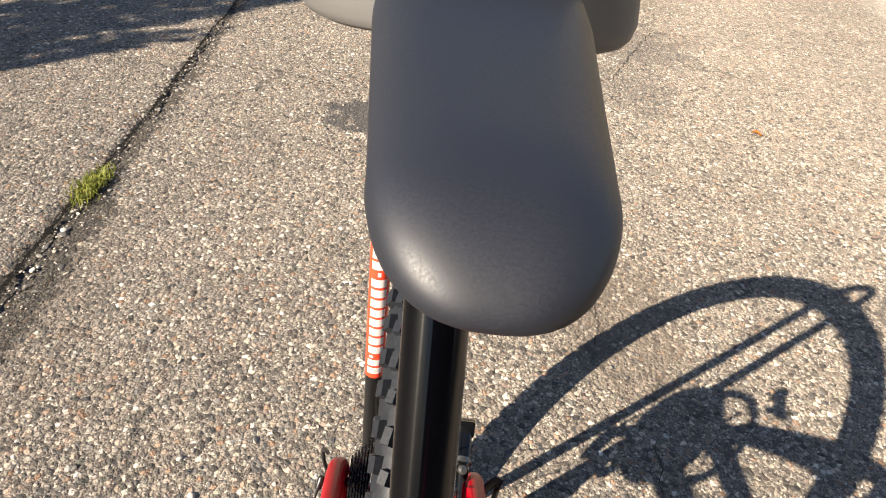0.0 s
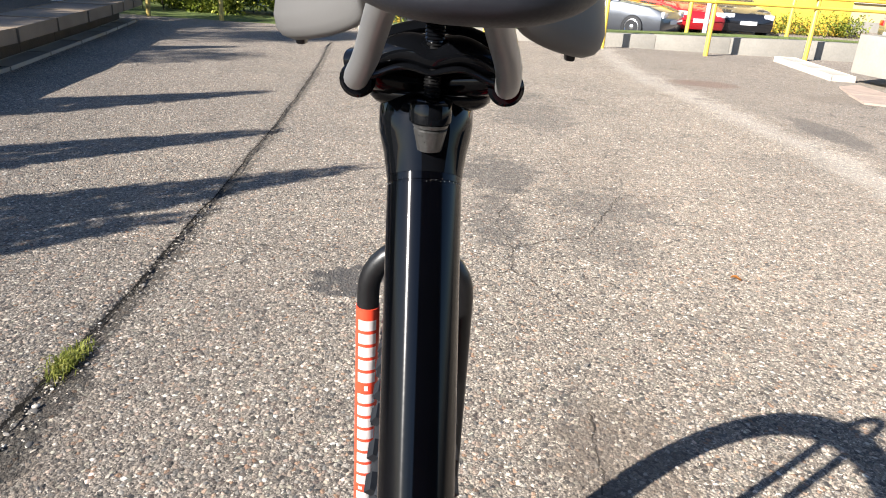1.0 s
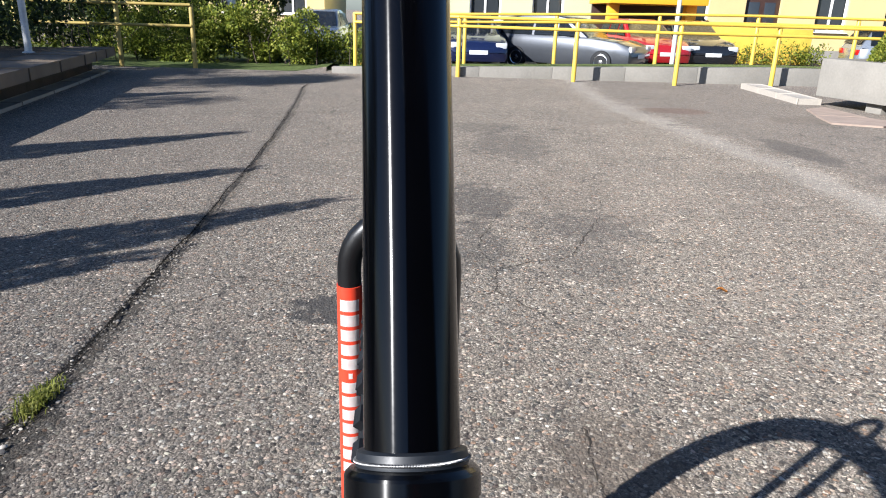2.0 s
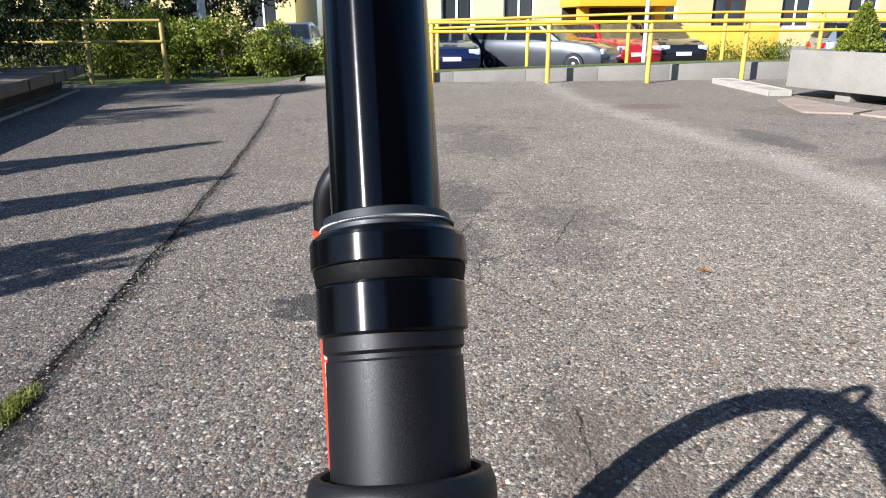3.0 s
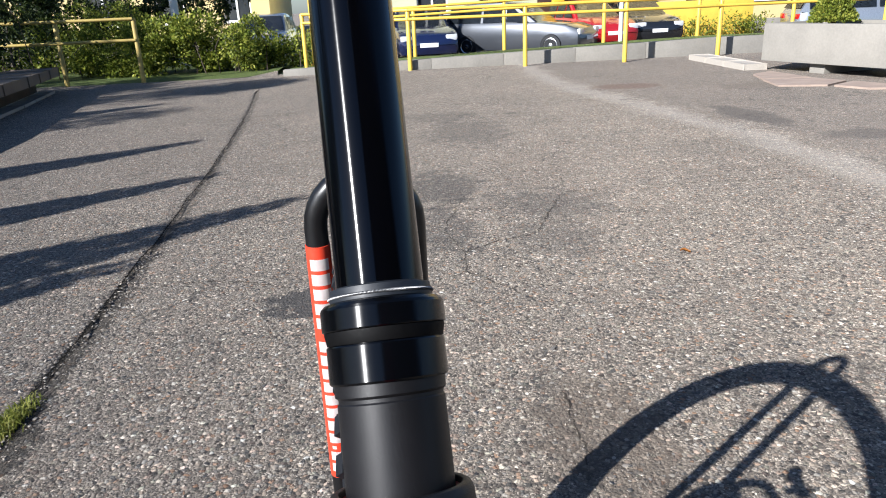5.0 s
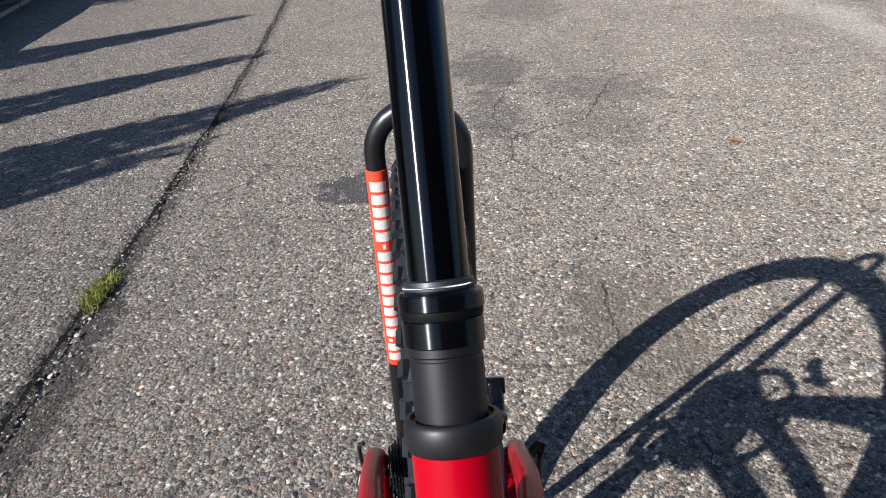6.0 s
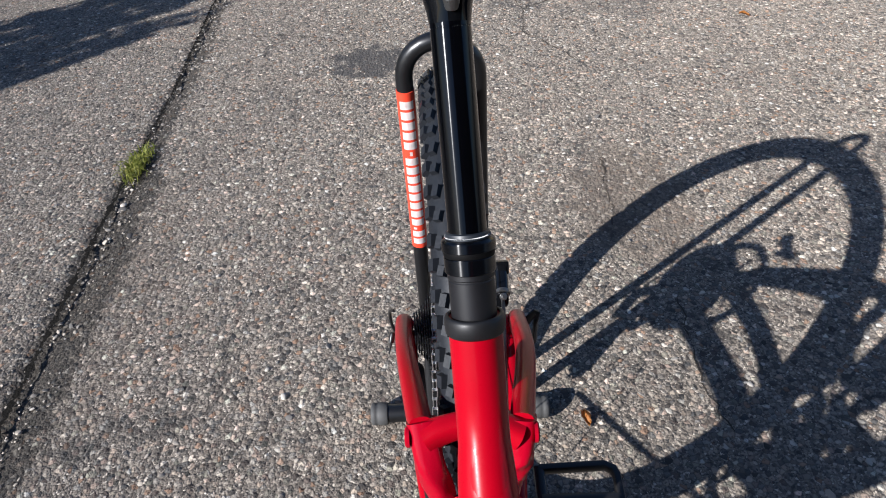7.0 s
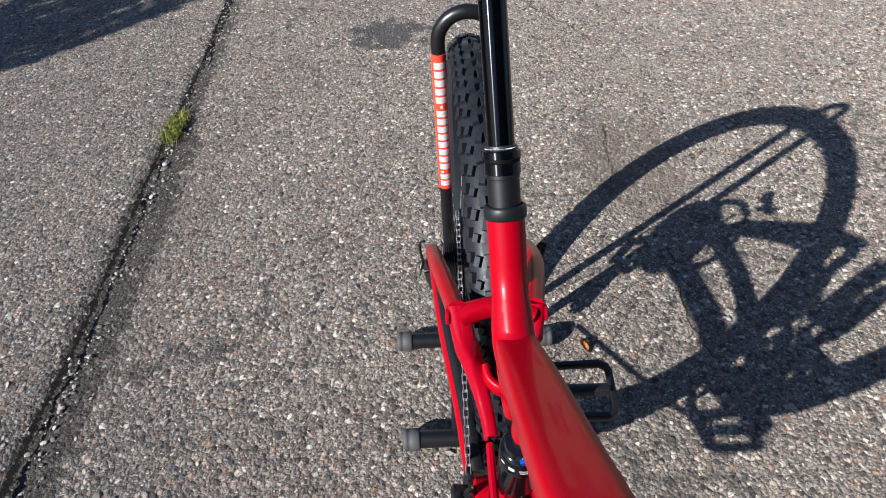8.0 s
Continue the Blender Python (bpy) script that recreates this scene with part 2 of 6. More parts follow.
M = dict(
    asphalt=asphalt_material(),
    pebble=None,
    red=surface("red_lacquer", (0.28, 0.0002, 0.0065), 0.30, 0.0, 0.08, 12, 900, 0.0, 0.0001, coat=0.13, Specular_IOR_Level=0.11),
    red_dull=surface("red_lacquer_link", (0.28, 0.0003, 0.010), 0.5, 0.0, 0.1, 12, 700, 0.02, 0.0002, coat=0.4, Specular_IOR_Level=0.03),
    gloss=surface("black_anodised", (0.0022, 0.0025, 0.0032), 0.03, 0.0, 0.2, 20, 300, 0.0, spread=0.2, Specular_IOR_Level=0.26),
    collar=surface("black_polished_collar", (0.003, 0.0033, 0.004), 0.11, 0.0, 0.25, 30, 900, 0.03, 0.0001, spread=0.3, Specular_IOR_Level=0.4),
    satin=surface("black_satin", (0.0052, 0.0052, 0.0062), 0.46, 0.0, 0.5, 40, 3800, 0.22, 0.0001, spread=0.3, Specular_IOR_Level=0.34),
    clamp=surface("black_matte_metal", (0.0065, 0.0065, 0.0072), 0.46, 0.0, 0.5, 40, 3200, 0.26, 0.0001, spread=0.3, Specular_IOR_Level=0.36),
    saddle=surface("saddle_vinyl", (0.0082, 0.0096, 0.0145), 0.54, 0.0, 0.06, 14, 1600, 0.05, 0.0001, spread=0.1),
    saddle_side=surface("saddle_side_vinyl", (0.085, 0.083, 0.08), 0.5, 0.0, 0.12, 14, 1600, 0.1, 0.0002),
    rubber=surface("tyre_rubber", (0.0105, 0.0120, 0.0150), 0.5, 0.0, 0.25, 18, 300, 0.3, 0.0006, spread=0.2, Specular_IOR_Level=0.3),
    rubber_grey=surface("grey_rubber_cap", (0.048, 0.048, 0.047), 0.7, 0.0, 0.2, 30, 300, 0.3, 0.0005),
    wiper=surface("dark_rubber_wiper", (0.010, 0.013, 0.018), 0.5, 0.0, 0.2, 40, 500, 0.1, 0.0002),
    plastic=surface("black_plastic", (0.007, 0.007, 0.0075), 0.42, 0.0, 0.25, 25, 400, 0.2, 0.0004),
    stand=surface("black_powder_coat", (0.006, 0.006, 0.0065), 0.33, 0.0, 0.25, 25, 900, 0.2, 0.0002),
    steel=surface("bright_steel", (0.62, 0.62, 0.62), 0.25, 1.0, 0.12, 30, 500, 0.05, 0.0002),
    rail=surface("satin_grey_rail", (0.30, 0.30, 0.30), 0.42, 0.75, 0.08, 30, 700, 0.06, 0.0002),
    nut_steel=surface("knurled_grey_steel", (0.11, 0.11, 0.108), 0.38, 0.8, 0.35, 60, 900, 0.2, 0.0002, spread=0.3),
    dark_steel=surface("dark_steel", (0.034, 0.034, 0.035), 0.32, 0.85, 0.35, 40, 400, 0.1, 0.0003, spread=0.3),
    chain=surface("chain_steel", (0.60, 0.59, 0.57), 0.36, 0.85, 0.4, 60, 500, 0.1, 0.0002, spread=0.3),
    sticker=surface("orange_red_sticker", (0.62, 0.050, 0.020), 0.42, 0.0, 0.08, 20, 300, 0.03, 0.0002),
    white=surface("white_print", (0.82, 0.81, 0.79), 0.45, 0.0, 0.04, 20, 300, 0.0),
    blue=surface("blue_anodised", (0.01, 0.10, 0.55), 0.25, 0.6, 0.1, 20, 300, 0.0),
    yellow=surface("yellow_railing_paint", (0.70, 0.46, 0.06), 0.45, 0.0, 0.18, 3, 40, 0.2, 0.001),
    # railing yellow again in a duller, darker tone
    yellow_dull=surface("dull_yellow_paint", (0.36, 0.27, 0.07), 0.6, 0.0, 0.3, 3, 40, 0.3, 0.001),
    concrete=surface("weathered_concrete", (0.25, 0.235, 0.205), 0.85, 0.0, 0.22, 1.6, 40, 0.5, 0.004),
    # coping and masonry colours lowered to carry the terrace's shade
    coping=surface("worn_shaded_coping", (0.14, 0.11, 0.08), 0.85, 0.0, 0.3, 2.0, 40, 0.5, 0.004),
    brick=surface("shade_dark_masonry", (0.055, 0.042, 0.032), 0.9, 0.0, 0.35, 3.0, 60, 0.6, 0.006),
    plaster=surface("yellow_plaster", (0.58, 0.46, 0.22), 0.85, 0.0, 0.10, 0.6, 25, 0.3, 0.003),
    plaster_pale=surface("pale_green_plaster", (0.48, 0.49, 0.33), 0.85, 0.0, 0.10, 0.6, 25, 0.3, 0.003),
    orange=surface("orange_yellow_fascia", (0.80, 0.40, 0.02), 0.45, 0.0, 0.08, 1.0, 20, 0.1, 0.001),
    door=surface("dark_brown_door", (0.045, 0.022, 0.016), 0.45, 0.0, 0.25, 2, 30, 0.2, 0.002),
    frame=surface("white_window_frame", (0.78, 0.78, 0.76), 0.45, 0.0, 0.06, 4, 50, 0.05, 0.001),
    glass=glass_dark("window_glass", (0.035, 0.04, 0.045)),
    roof=surface("grey_roofing", (0.10, 0.095, 0.09), 0.8, 0.0, 0.25, 1.5, 30, 0.4, 0.006),
    bark_dark=surface("dark_bark", (0.06, 0.045, 0.032), 0.9, 0.0, 0.4, 6, 40, 0.7, 0.008),
    pole=surface("white_painted_pole", (0.62, 0.62, 0.60), 0.5, 0.0, 0.2, 5, 40, 0.1, 0.001),
    pale_stone=surface("pale_stone", (0.40, 0.365, 0.315), 0.7, 0.0, 0.2, 60, 300, 0.4, 0.001),
    pink_stone=surface("pinkish_paving", (0.33, 0.255, 0.205), 0.85, 0.0, 0.25, 5.0, 60, 0.5, 0.003),
    crevice=surface("black_crevice", (0.009, 0.008, 0.0065), 0.95, 0.0, 0.5, 30, 300, 0.8, 0.004, Specular_IOR_Level=0.1),
    soil=surface("dark_soil", (0.05, 0.038, 0.026), 0.95, 0.0, 0.35, 6, 60, 0.8, 0.01),
    dry_leaf=surface("dry_leaf", (0.42, 0.17, 0.035), 0.65, 0.0, 0.3, 60, 400, 0.3, 0.001),
    grass=leaf_material("grass_blade", (0.09, 0.11, 0.016), (0.20, 0.225, 0.034), (0.36, 0.34, 0.09)),
    hedge=leaf_material("hedge_leaf", (0.06, 0.09, 0.012), (0.19, 0.235, 0.028), (0.38, 0.38, 0.06)),
    # dark leaf tone with the shade under the trees mixed into it
    shrub=leaf_material("shade_dark_leaf", (0.012, 0.022, 0.008), (0.03, 0.05, 0.014), (0.07, 0.09, 0.02)),
    thuja=leaf_material("thuja_spray", (0.03, 0.05, 0.008), (0.07, 0.095, 0.015), (0.12, 0.14, 0.025)),
    tread_side=surface("tyre_sidewall", (0.022, 0.022, 0.023), 0.55, 0.0, 0.25, 18, 300, 0.2, 0.0004),
    car_glass=glass_dark("car_glass"),
    lamp_clear=surface("headlamp_glass", (0.75, 0.77, 0.8), 0.08, 0.3, 0.1, 5, 40, 0.0),
    lamp_red=surface("tail_lamp", (0.45, 0.01, 0.01), 0.15, 0.0, 0.1, 5, 40, 0.0, coat=0.6),
)


def turned(name, col, rough, spec, along_axis):
    """Black anodised tube whose turned finish stretches highlights along its axis."""
    n = Nodes(name)
    where = n.add("TexCoord").outputs["Object"]
    a, b = n.noise(25.0, 4, where), n.noise(600.0, 3, where)
    n.set(Base_Color=n.ramp(a, [(0.3, [c * 0.8 for c in col]), (0.7, [c * 1.2 for c in col])]), Specular_IOR_Level=spec, Anisotropic=along_axis, Anisotropic_Rotation=0.25)
    n.set(Roughness=n.add("MapRange", {0: b, 1: 0.3, 2: 0.7, 3: rough * 0.93, 4: rough * 1.07}).outputs[0])
    tan = n.add("Tangent")
    tan.direction_type, tan.axis = "RADIAL", "Z"
    n.set(Tangent=tan.outputs[0])
    return n.mat


M["groove"] = surface("matte_black_groove", (0.0016, 0.0016, 0.0018), 0.6, 0.0, 0.2, 40, 900, 0.0, Specular_IOR_Level=0.12)
M["turned"] = turned("turned_black_anodised", (0.0006, 0.0007, 0.0012), 0.145, 0.32, 0.93)
M["turned_collar"] = turned("turned_black_collar", (0.0010, 0.0012, 0.0018), 0.24, 0.36, 0.95)
_p = Nodes("pebble_stone")
M["pebble"] = _p.set(Base_Color=_p.ramp(_p.add("NewGeometry").outputs["Random Per Island"], [(0.0, (0.07, 0.065, 0.06)), (0.35, (0.19, 0.175, 0.155)), (0.7, (0.30, 0.26, 0.21)), (0.92, (0.38, 0.335, 0.275)), (1.0, (0.50, 0.455, 0.39))]), Roughness=0.75).mat


# ---- mesh helpers ----
def part(name, bm, material, parent=None, label="", sharp=38.0):
    """Links a bmesh as one mesh object, under a thing or a part where one is given."""
    me = bpy.data.meshes.new(name)
    bm.normal_update()
    bm.to_mesh(me)
    bm.free()
    return linked(name, me, material, parent, label, sharp)


def linked(name, me, material, parent=None, label="", sharp=38.0):
    for p in me.polygons:
        p.use_smooth = True
    me.set_sharp_from_angle(angle=radians(sharp))
    me.materials.append(M[material] if isinstance(material, str) else material)
    ob = new(name, me)
    if parent is not None:
        under(ob, parent)
    return tagged(ob, label)


def full_matrix(ob):
    m = ob.matrix_basis
    while ob.parent:
        m = ob.parent.matrix_basis @ ob.matrix_parent_inverse @ m
        ob = ob.parent
    return m


def under(ob, parent):
    ob.parent = parent
    ob.matrix_parent_inverse = full_matrix(parent).inverted()


def thing(name, at, label, category, group="", kind=""):
    ob = new(name)
    ob.empty_display_size = 0.1
    ob.matrix_basis = Matrix.Translation(at)
    return tagged(ob, label, category, group, kind)


def basis(d, up=(0, 0, 1)):
    d = Vector(d).normalized()
    side = d.cross(Vector(up))
    if side.length < 1e-4:
        side = d.cross(Vector((0, 1, 0)))
    side.normalize()
    return side, side.cross(d).normalized(), d


def spline(points, steps=6):
    """Catmull-Rom points through the given ones."""
    p = [Vector(q) for q in points]
    p = [2 * p[0] - p[1]] + p + [2 * p[-1] - p[-2]]
    out = []
    for i in range(1, len(p) - 2):
        a, b, c, d = p[i - 1 : i + 3]
        for k in range(steps):
            t = k / steps
            out.append(0.5 * (2 * b + (c - a) * t + (2 * a - 5 * b + 4 * c - d) * t * t + (3 * b - a - 3 * c + d) * t**3))
    return out + [p[-2]]


def tube(bm, points, radius, segs=14, up=(0, 0, 1), power=2.0, caps=True):
    """Sweeps a rounded section along points. radius: one number, or a row of numbers or (side, up) pairs; power over 2 squares it off."""
    pts = [Vector(p) for p in points]
    n = len(pts)
    rad = radius if isinstance(radius, (list, tuple)) and len(radius) == n else [radius] * n
    rings = []
    for i, p in enumerate(pts):
        d = pts[min(i + 1, n - 1)] - pts[max(i - 1, 0)]
        s, u, _ = basis(d, up)
        ra, rb = rad[i] if isinstance(rad[i], (list, tuple)) else (rad[i], rad[i])
        ring = []
        for k in range(segs):
            a = 2 * math.pi * k / segs
            c, v = math.cos(a), math.sin(a)
            c, v = math.copysign(abs(c) ** (2 / power), c), math.copysign(abs(v) ** (2 / power), v)
            ring.append(bm.verts.new(p + s * (ra * c) + u * (rb * v)))
        rings.append(ring)
    for a, b in zip(rings, rings[1:]):
        for k in range(segs):
            bm.faces.new((a[k], a[(k + 1) % segs], b[(k + 1) % segs], b[k]))
    if caps:
        bm.faces.new(rings[0][::-1])
        bm.faces.new(rings[-1])
    return bm


def lathe(bm, at, axis, profile, segs=40, closed=False):
    """Turns a profile of (distance along the axis, radius) about the axis."""
    s, u, d = basis(axis)
    at = Vector(at)
    rings = []
    for h, r in profile:
        rings.append([bm.verts.new(at + d * h + (s * math.cos(2 * math.pi * k / segs) + u * math.sin(2 * math.pi * k / segs)) * max(r, 1e-5)) for k in range(segs)])
    pairs = list(zip(rings, rings[1:])) + ([(rings[-1], rings[0])] if closed else [])
    for a, b in pairs:
        for k in range(segs):
            bm.faces.new((a[k], a[(k + 1) % segs], b[(k + 1) % segs], b[k]))
    if not closed:
        bm.faces.new(rings[0][::-1])
        bm.faces.new(rings[-1])
    return bm


def box(bm, centre, size, bevel=0.0, m=None, segs=2):
    made = bmesh.ops.create_cube(bm, size=1.0)["verts"]
    for v in made:
        v.co = Vector((v.co.x * size[0], v.co.y * size[1], v.co.z * size[2]))
        if m is not None:
            v.co = m @ v.co
        v.co += Vector(centre)
    if bevel:
        edges = list({e for v in made for e in v.link_edges})
        bmesh.ops.bevel(bm, geom=edges, offset=bevel, segments=segs, affect="EDGES", profile=0.6)
    return bm


def plate(bm, outline, thick, m):
    """A flat outline (u, v) with thickness, laid by the matrix m with w as its normal."""
    a = [bm.verts.new(m @ Vector((u, v, -thick / 2))) for u, v in outline]
    b = [bm.verts.new(m @ Vector((u, v, thick / 2))) for u, v in outline]
    bm.faces.new(a[::-1])
    bm.faces.new(b)
    for k in range(len(a)):
        j = (k + 1) % len(a)
        bm.faces.new((a[k], a[j], b[j], b[k]))
    return bm


def along(at, d, up=(0, 0, 1)):
    """A matrix whose third axis runs along d."""
    s, u, w = basis(d, up)
    return Matrix.Translation(at) @ Matrix((s, u, w)).transposed().to_4x4()


B = bmesh.new


# ---- ground ----
def joint_x(y):
    """Where the joint between the two asphalt strips runs."""
    return -0.937 - 0.018 * y - 0.0060 * y * y * (1 if y > 0 else 0) + 0.012 * noise.noise((0.0, y * 4.0, 3.0)) + 0.006 * noise.noise((5.0, y * 15.0, 3.0))


def bank(x):
    """Height of the lawn over the yard, rising from the seat side to the planter."""
    return min(0.27, max(0.08, 0.10 + 0.026 * (x + 1.0)))


def terrain(x, y):
    """The yard is flat; behind its retaining wall the lawn lies higher and falls to the parking lot."""
    if y < 11.25:
        return 0.003 * noise.noise((x * 0.9, y * 0.9, 0.0)) + 0.0012 * noise.noise((x * 6, y * 6, 4.0))
    if x < -1.6:
        return 0.0
    f = min(1.0, max(0.0, (y - 11.3) / 0.15)) * bank(x) / 0.26
    drop = min(1.0, max(0.0, (y - 12.2) / 6.5))
    return 0.26 * f - (0.49 + bank(x)) * drop


def build_ground():
    rows = [-400, -120, -40, -14, -6, -3, -1.6] + [-1.0 + 0.03 * k for k in range(120)] + [2.6 + 0.08 * k for k in range(108)] + [11.3, 11.45, 11.7, 12.2, 13, 14, 15.5, 17, 18.7, 20, 24, 30, 45, 80, 160, 400, 900]
    gap = [-0.05, -0.026, -0.014, -0.007, 0.0, 0.007, 0.014, 0.026, 0.05]
    dirt = dict(zip(gap, (0.0, 0.18, 0.62, 1.0, 1.0, 1.0, 1.0, 0.90, 0.25)))
    soil = []
    left = [-900, -300, -90, -30, -14, -9, -6.5, -5, -4, -3.2, -2.6, -2.1, -1.6]
    right = [-0.75, -0.55, -0.35, -0.15, 0.05, 0.25, 0.45, 0.65, 0.85, 1.05, 1.3, 1.6, 2.0, 2.5, 3, 3.6, 4.3, 5, 6, 7.5, 9, 12, 16, 30, 90, 300, 900]
    verts, faces = [], []
    for y in rows:
        c = joint_x(min(max(y, -3.0), 11.2))
        inside = -3 < y < 11.2
        fade = 1.0 if y < 1.1 else max(0.72, 1.0 - 0.14 * (y - 1.1))
        wide = 1.15 + (1.3 if y < 1.1 else 0.2) + 1.0 * abs(noise.noise((0, y * 2.2, 9.0))) + 0.6 * abs(noise.noise((0, y * 9, 1.0)))
        soil += [0.0] * len(left) + [(dirt[g] * fade if inside else 0.0) for g in gap] + [0.0] * len(right)
        for x in left:
            verts.append((x, y, terrain(x, y)))
        for g in gap:
            depth = 0.0
            if inside:
                depth = {0.0: -0.016, 0.007: -0.013, 0.014: -0.005, 0.026: -0.001}.get(abs(g), 0.0) * (0.75 + 0.7 * noise.noise((g * 40, y * 11, 2.0)))
            verts.append((c + g * wide, y, terrain(c, y) + depth))
        for x in right:
            verts.append((x, y, terrain(x, y)))
    w = len(left) + len(gap) + len(right)
    for j in range(len(rows) - 1):
        for i in range(w - 1):
            a = j * w + i
            faces.append((a, a + 1, a + w + 1, a + w))
    me = bpy.data.meshes.new("ground")
    me.from_pydata(verts, [], faces)
    me.attributes.new("soil", "FLOAT", "POINT").data.foreach_set("value", soil)
    ob = linked("ground", me, "asphalt", sharp=60)
    return tagged(ob, "worn grey asphalt yard with exposed aggregate and a joint", "ground", kind="structure")


ground = build_ground()


def build_pebbles():
    """Loose and half-bedded chippings that stand out of the worn surface."""
    rnd = random.Random(11)
    bm = B()
    bmesh.ops.create_icosphere(bm, subdivisions=1, radius=1.0)
    base_v = [v.co.copy() for v in bm.verts]
    base_f = [[v.index for v in f.verts] for f in bm.faces]
    bm.free()
    verts, faces = [], []
    for k in range(6500):
        x = rnd.uniform(-1.5, 1.5)
        y = rnd.uniform(-0.75, 2.6)
        if k % 12 == 0:
            y = rnd.uniform(-0.5, 2.6)
            x = joint_x(y) + 0.018 + rnd.gauss(0, 0.026)
        r = min(0.0088, 0.0021 + rnd.expovariate(1 / 0.0014))
        m = Euler((rnd.uniform(-0.4, 0.4), rnd.uniform(-0.4, 0.4), rnd.uniform(0, 6.3))).to_matrix()
        sx, sy, sz = r * rnd.uniform(0.9, 1.5), r * rnd.uniform(0.7, 1.1), r * rnd.uniform(0.35, 0.6)
        z = terrain(x, y) + sz * rnd.uniform(-0.2, 0.35)
        start = len(verts)
        for v in base_v:
            q = m @ Vector((v.x * sx * rnd.uniform(0.85, 1.15), v.y * sy * rnd.uniform(0.85, 1.15), v.z * sz))
            verts.append((x + q.x, y + q.y, z + q.z))
        faces += [[i + start for i in f] for f in base_f]
    me = bpy.data.meshes.new("chippings")
    me.from_pydata(verts, [], faces)
    return tagged(linked("chippings", me, "pebble", sharp=30), "small pale and dark stone chippings bedded in asphalt", "gravel", kind="stuff")


build_pebbles()


def crack(points, width, seed, step=0.018, filling="soil"):
    """A ragged flat ribbon, coloured dark and laid just above the surface as a crack."""
    rnd = random.Random(seed)
    line = []
    for (xa, ya), (xb, yb) in zip(points, points[1:]):
        n = max(2, int(math.hypot(xb - xa, yb - ya) / step))
        line += [(xa + (xb - xa) * k / n + rnd.gauss(0, 0.28 * step), ya + (yb - ya) * k / n + rnd.gauss(0, 0.28 * step)) for k in range(n)]
    bm = B()
    last = None
    for k, (x, y) in enumerate(line):
        x2, y2 = line[min(k + 1, len(line) - 1)]
        x1, y1 = line[max(k - 1, 0)]
        d = Vector((x2 - x1, y2 - y1, 0)).normalized()
        w = width * rnd.uniform(0.15, 1.0) * (0.4 if k % 7 == 0 else 1)
        z = terrain(x, y) + 0.0016
        pair = [bm.verts.new((x - d.y * w, y + d.x * w, z)), bm.verts.new((x + d.y * w, y - d.x * w, z))]
        if last:
            bm.faces.new((last[0], last[1], pair[1], pair[0]))
        last = pair
    ob = part("crack", bm, filling)
    return tagged(ob, "thin flat dark ribbon drawn as a crack in the asphalt", "crack", "asphalt cracks", kind="structure")


for first, last, wide in ((0, 9, 0.0115), (9, 20, 0.0075), (20, 36, 0.0050)):
    crack([(joint_x(-0.6 + 0.2 * k) - 0.014 - 0.004 * math.sin(k), -0.6 + 0.2 * k) for k in range(first, last + 1)], wide, 9 + first, 0.007, "crevice")
crack([(2.38, 3.01), (1.9, 3.05), (1.32, 3.08), (0.96, 3.03), (0.84, 2.76), (0.67, 2.37), (0.48, 2.3), (0.33, 2.18), (0.31, 1.96), (0.18, 1.88)], 0.0032, 1)
crack([(0.33, 2.18), (0.28, 2.52), (0.44, 3.1)], 0.003, 2)
crack([(0.31, 1.96), (0.39, 1.86), (0.49, 1.69)], 0.0035, 3)
crack([(0.52, 0.46), (0.51, 0.31), (0.51, 0.18), (0.53, 0.08)], 0.003, 4)
crack([(0.45, 1.06), (0.44, 0.91), (0.43, 0.72)], 0.003, 5)
crack([(-0.36, 1.93), (-0.52, 2.02), (-0.72, 2.06), (-0.98, 2.02)], 0.003, 6)


# ---- the bicycle ----
bike = thing("bicycle", (0.014, -0.01, 0.0), "glossy red full-suspension mountain bike held in a black stand", "bicycle")
HUB = Vector((0.0125, 0.036, 0.391))
WHEEL_R, TYRE_R = 0.391, 0.0335


def lateral(y):
    """The bicycle's middle plane: it stands a little askew."""
    return 0.0136 - 0.040 * y


def ring_solid(bm, at, profile, segs=96, yaw=0.0):
    """Turns a closed (across, radius) profile about the wheel's axle."""
    m = Matrix.Rotation(yaw, 3, "Z")
    rings = []
    for k in range(segs):
        a = 2 * math.pi * k / segs
        rings.append([bm.verts.new(Vector(at) + m @ Vector((x, r * math.cos(a), r * math.sin(a)))) for x, r in profile])
    n = len(profile)
    for k in range(segs):
        a, b = rings[k], rings[(k + 1) % segs]
        for i in range(n):
            bm.faces.new((a[i], b[i], b[(i + 1) % n], a[(i + 1) % n]))
    return bm


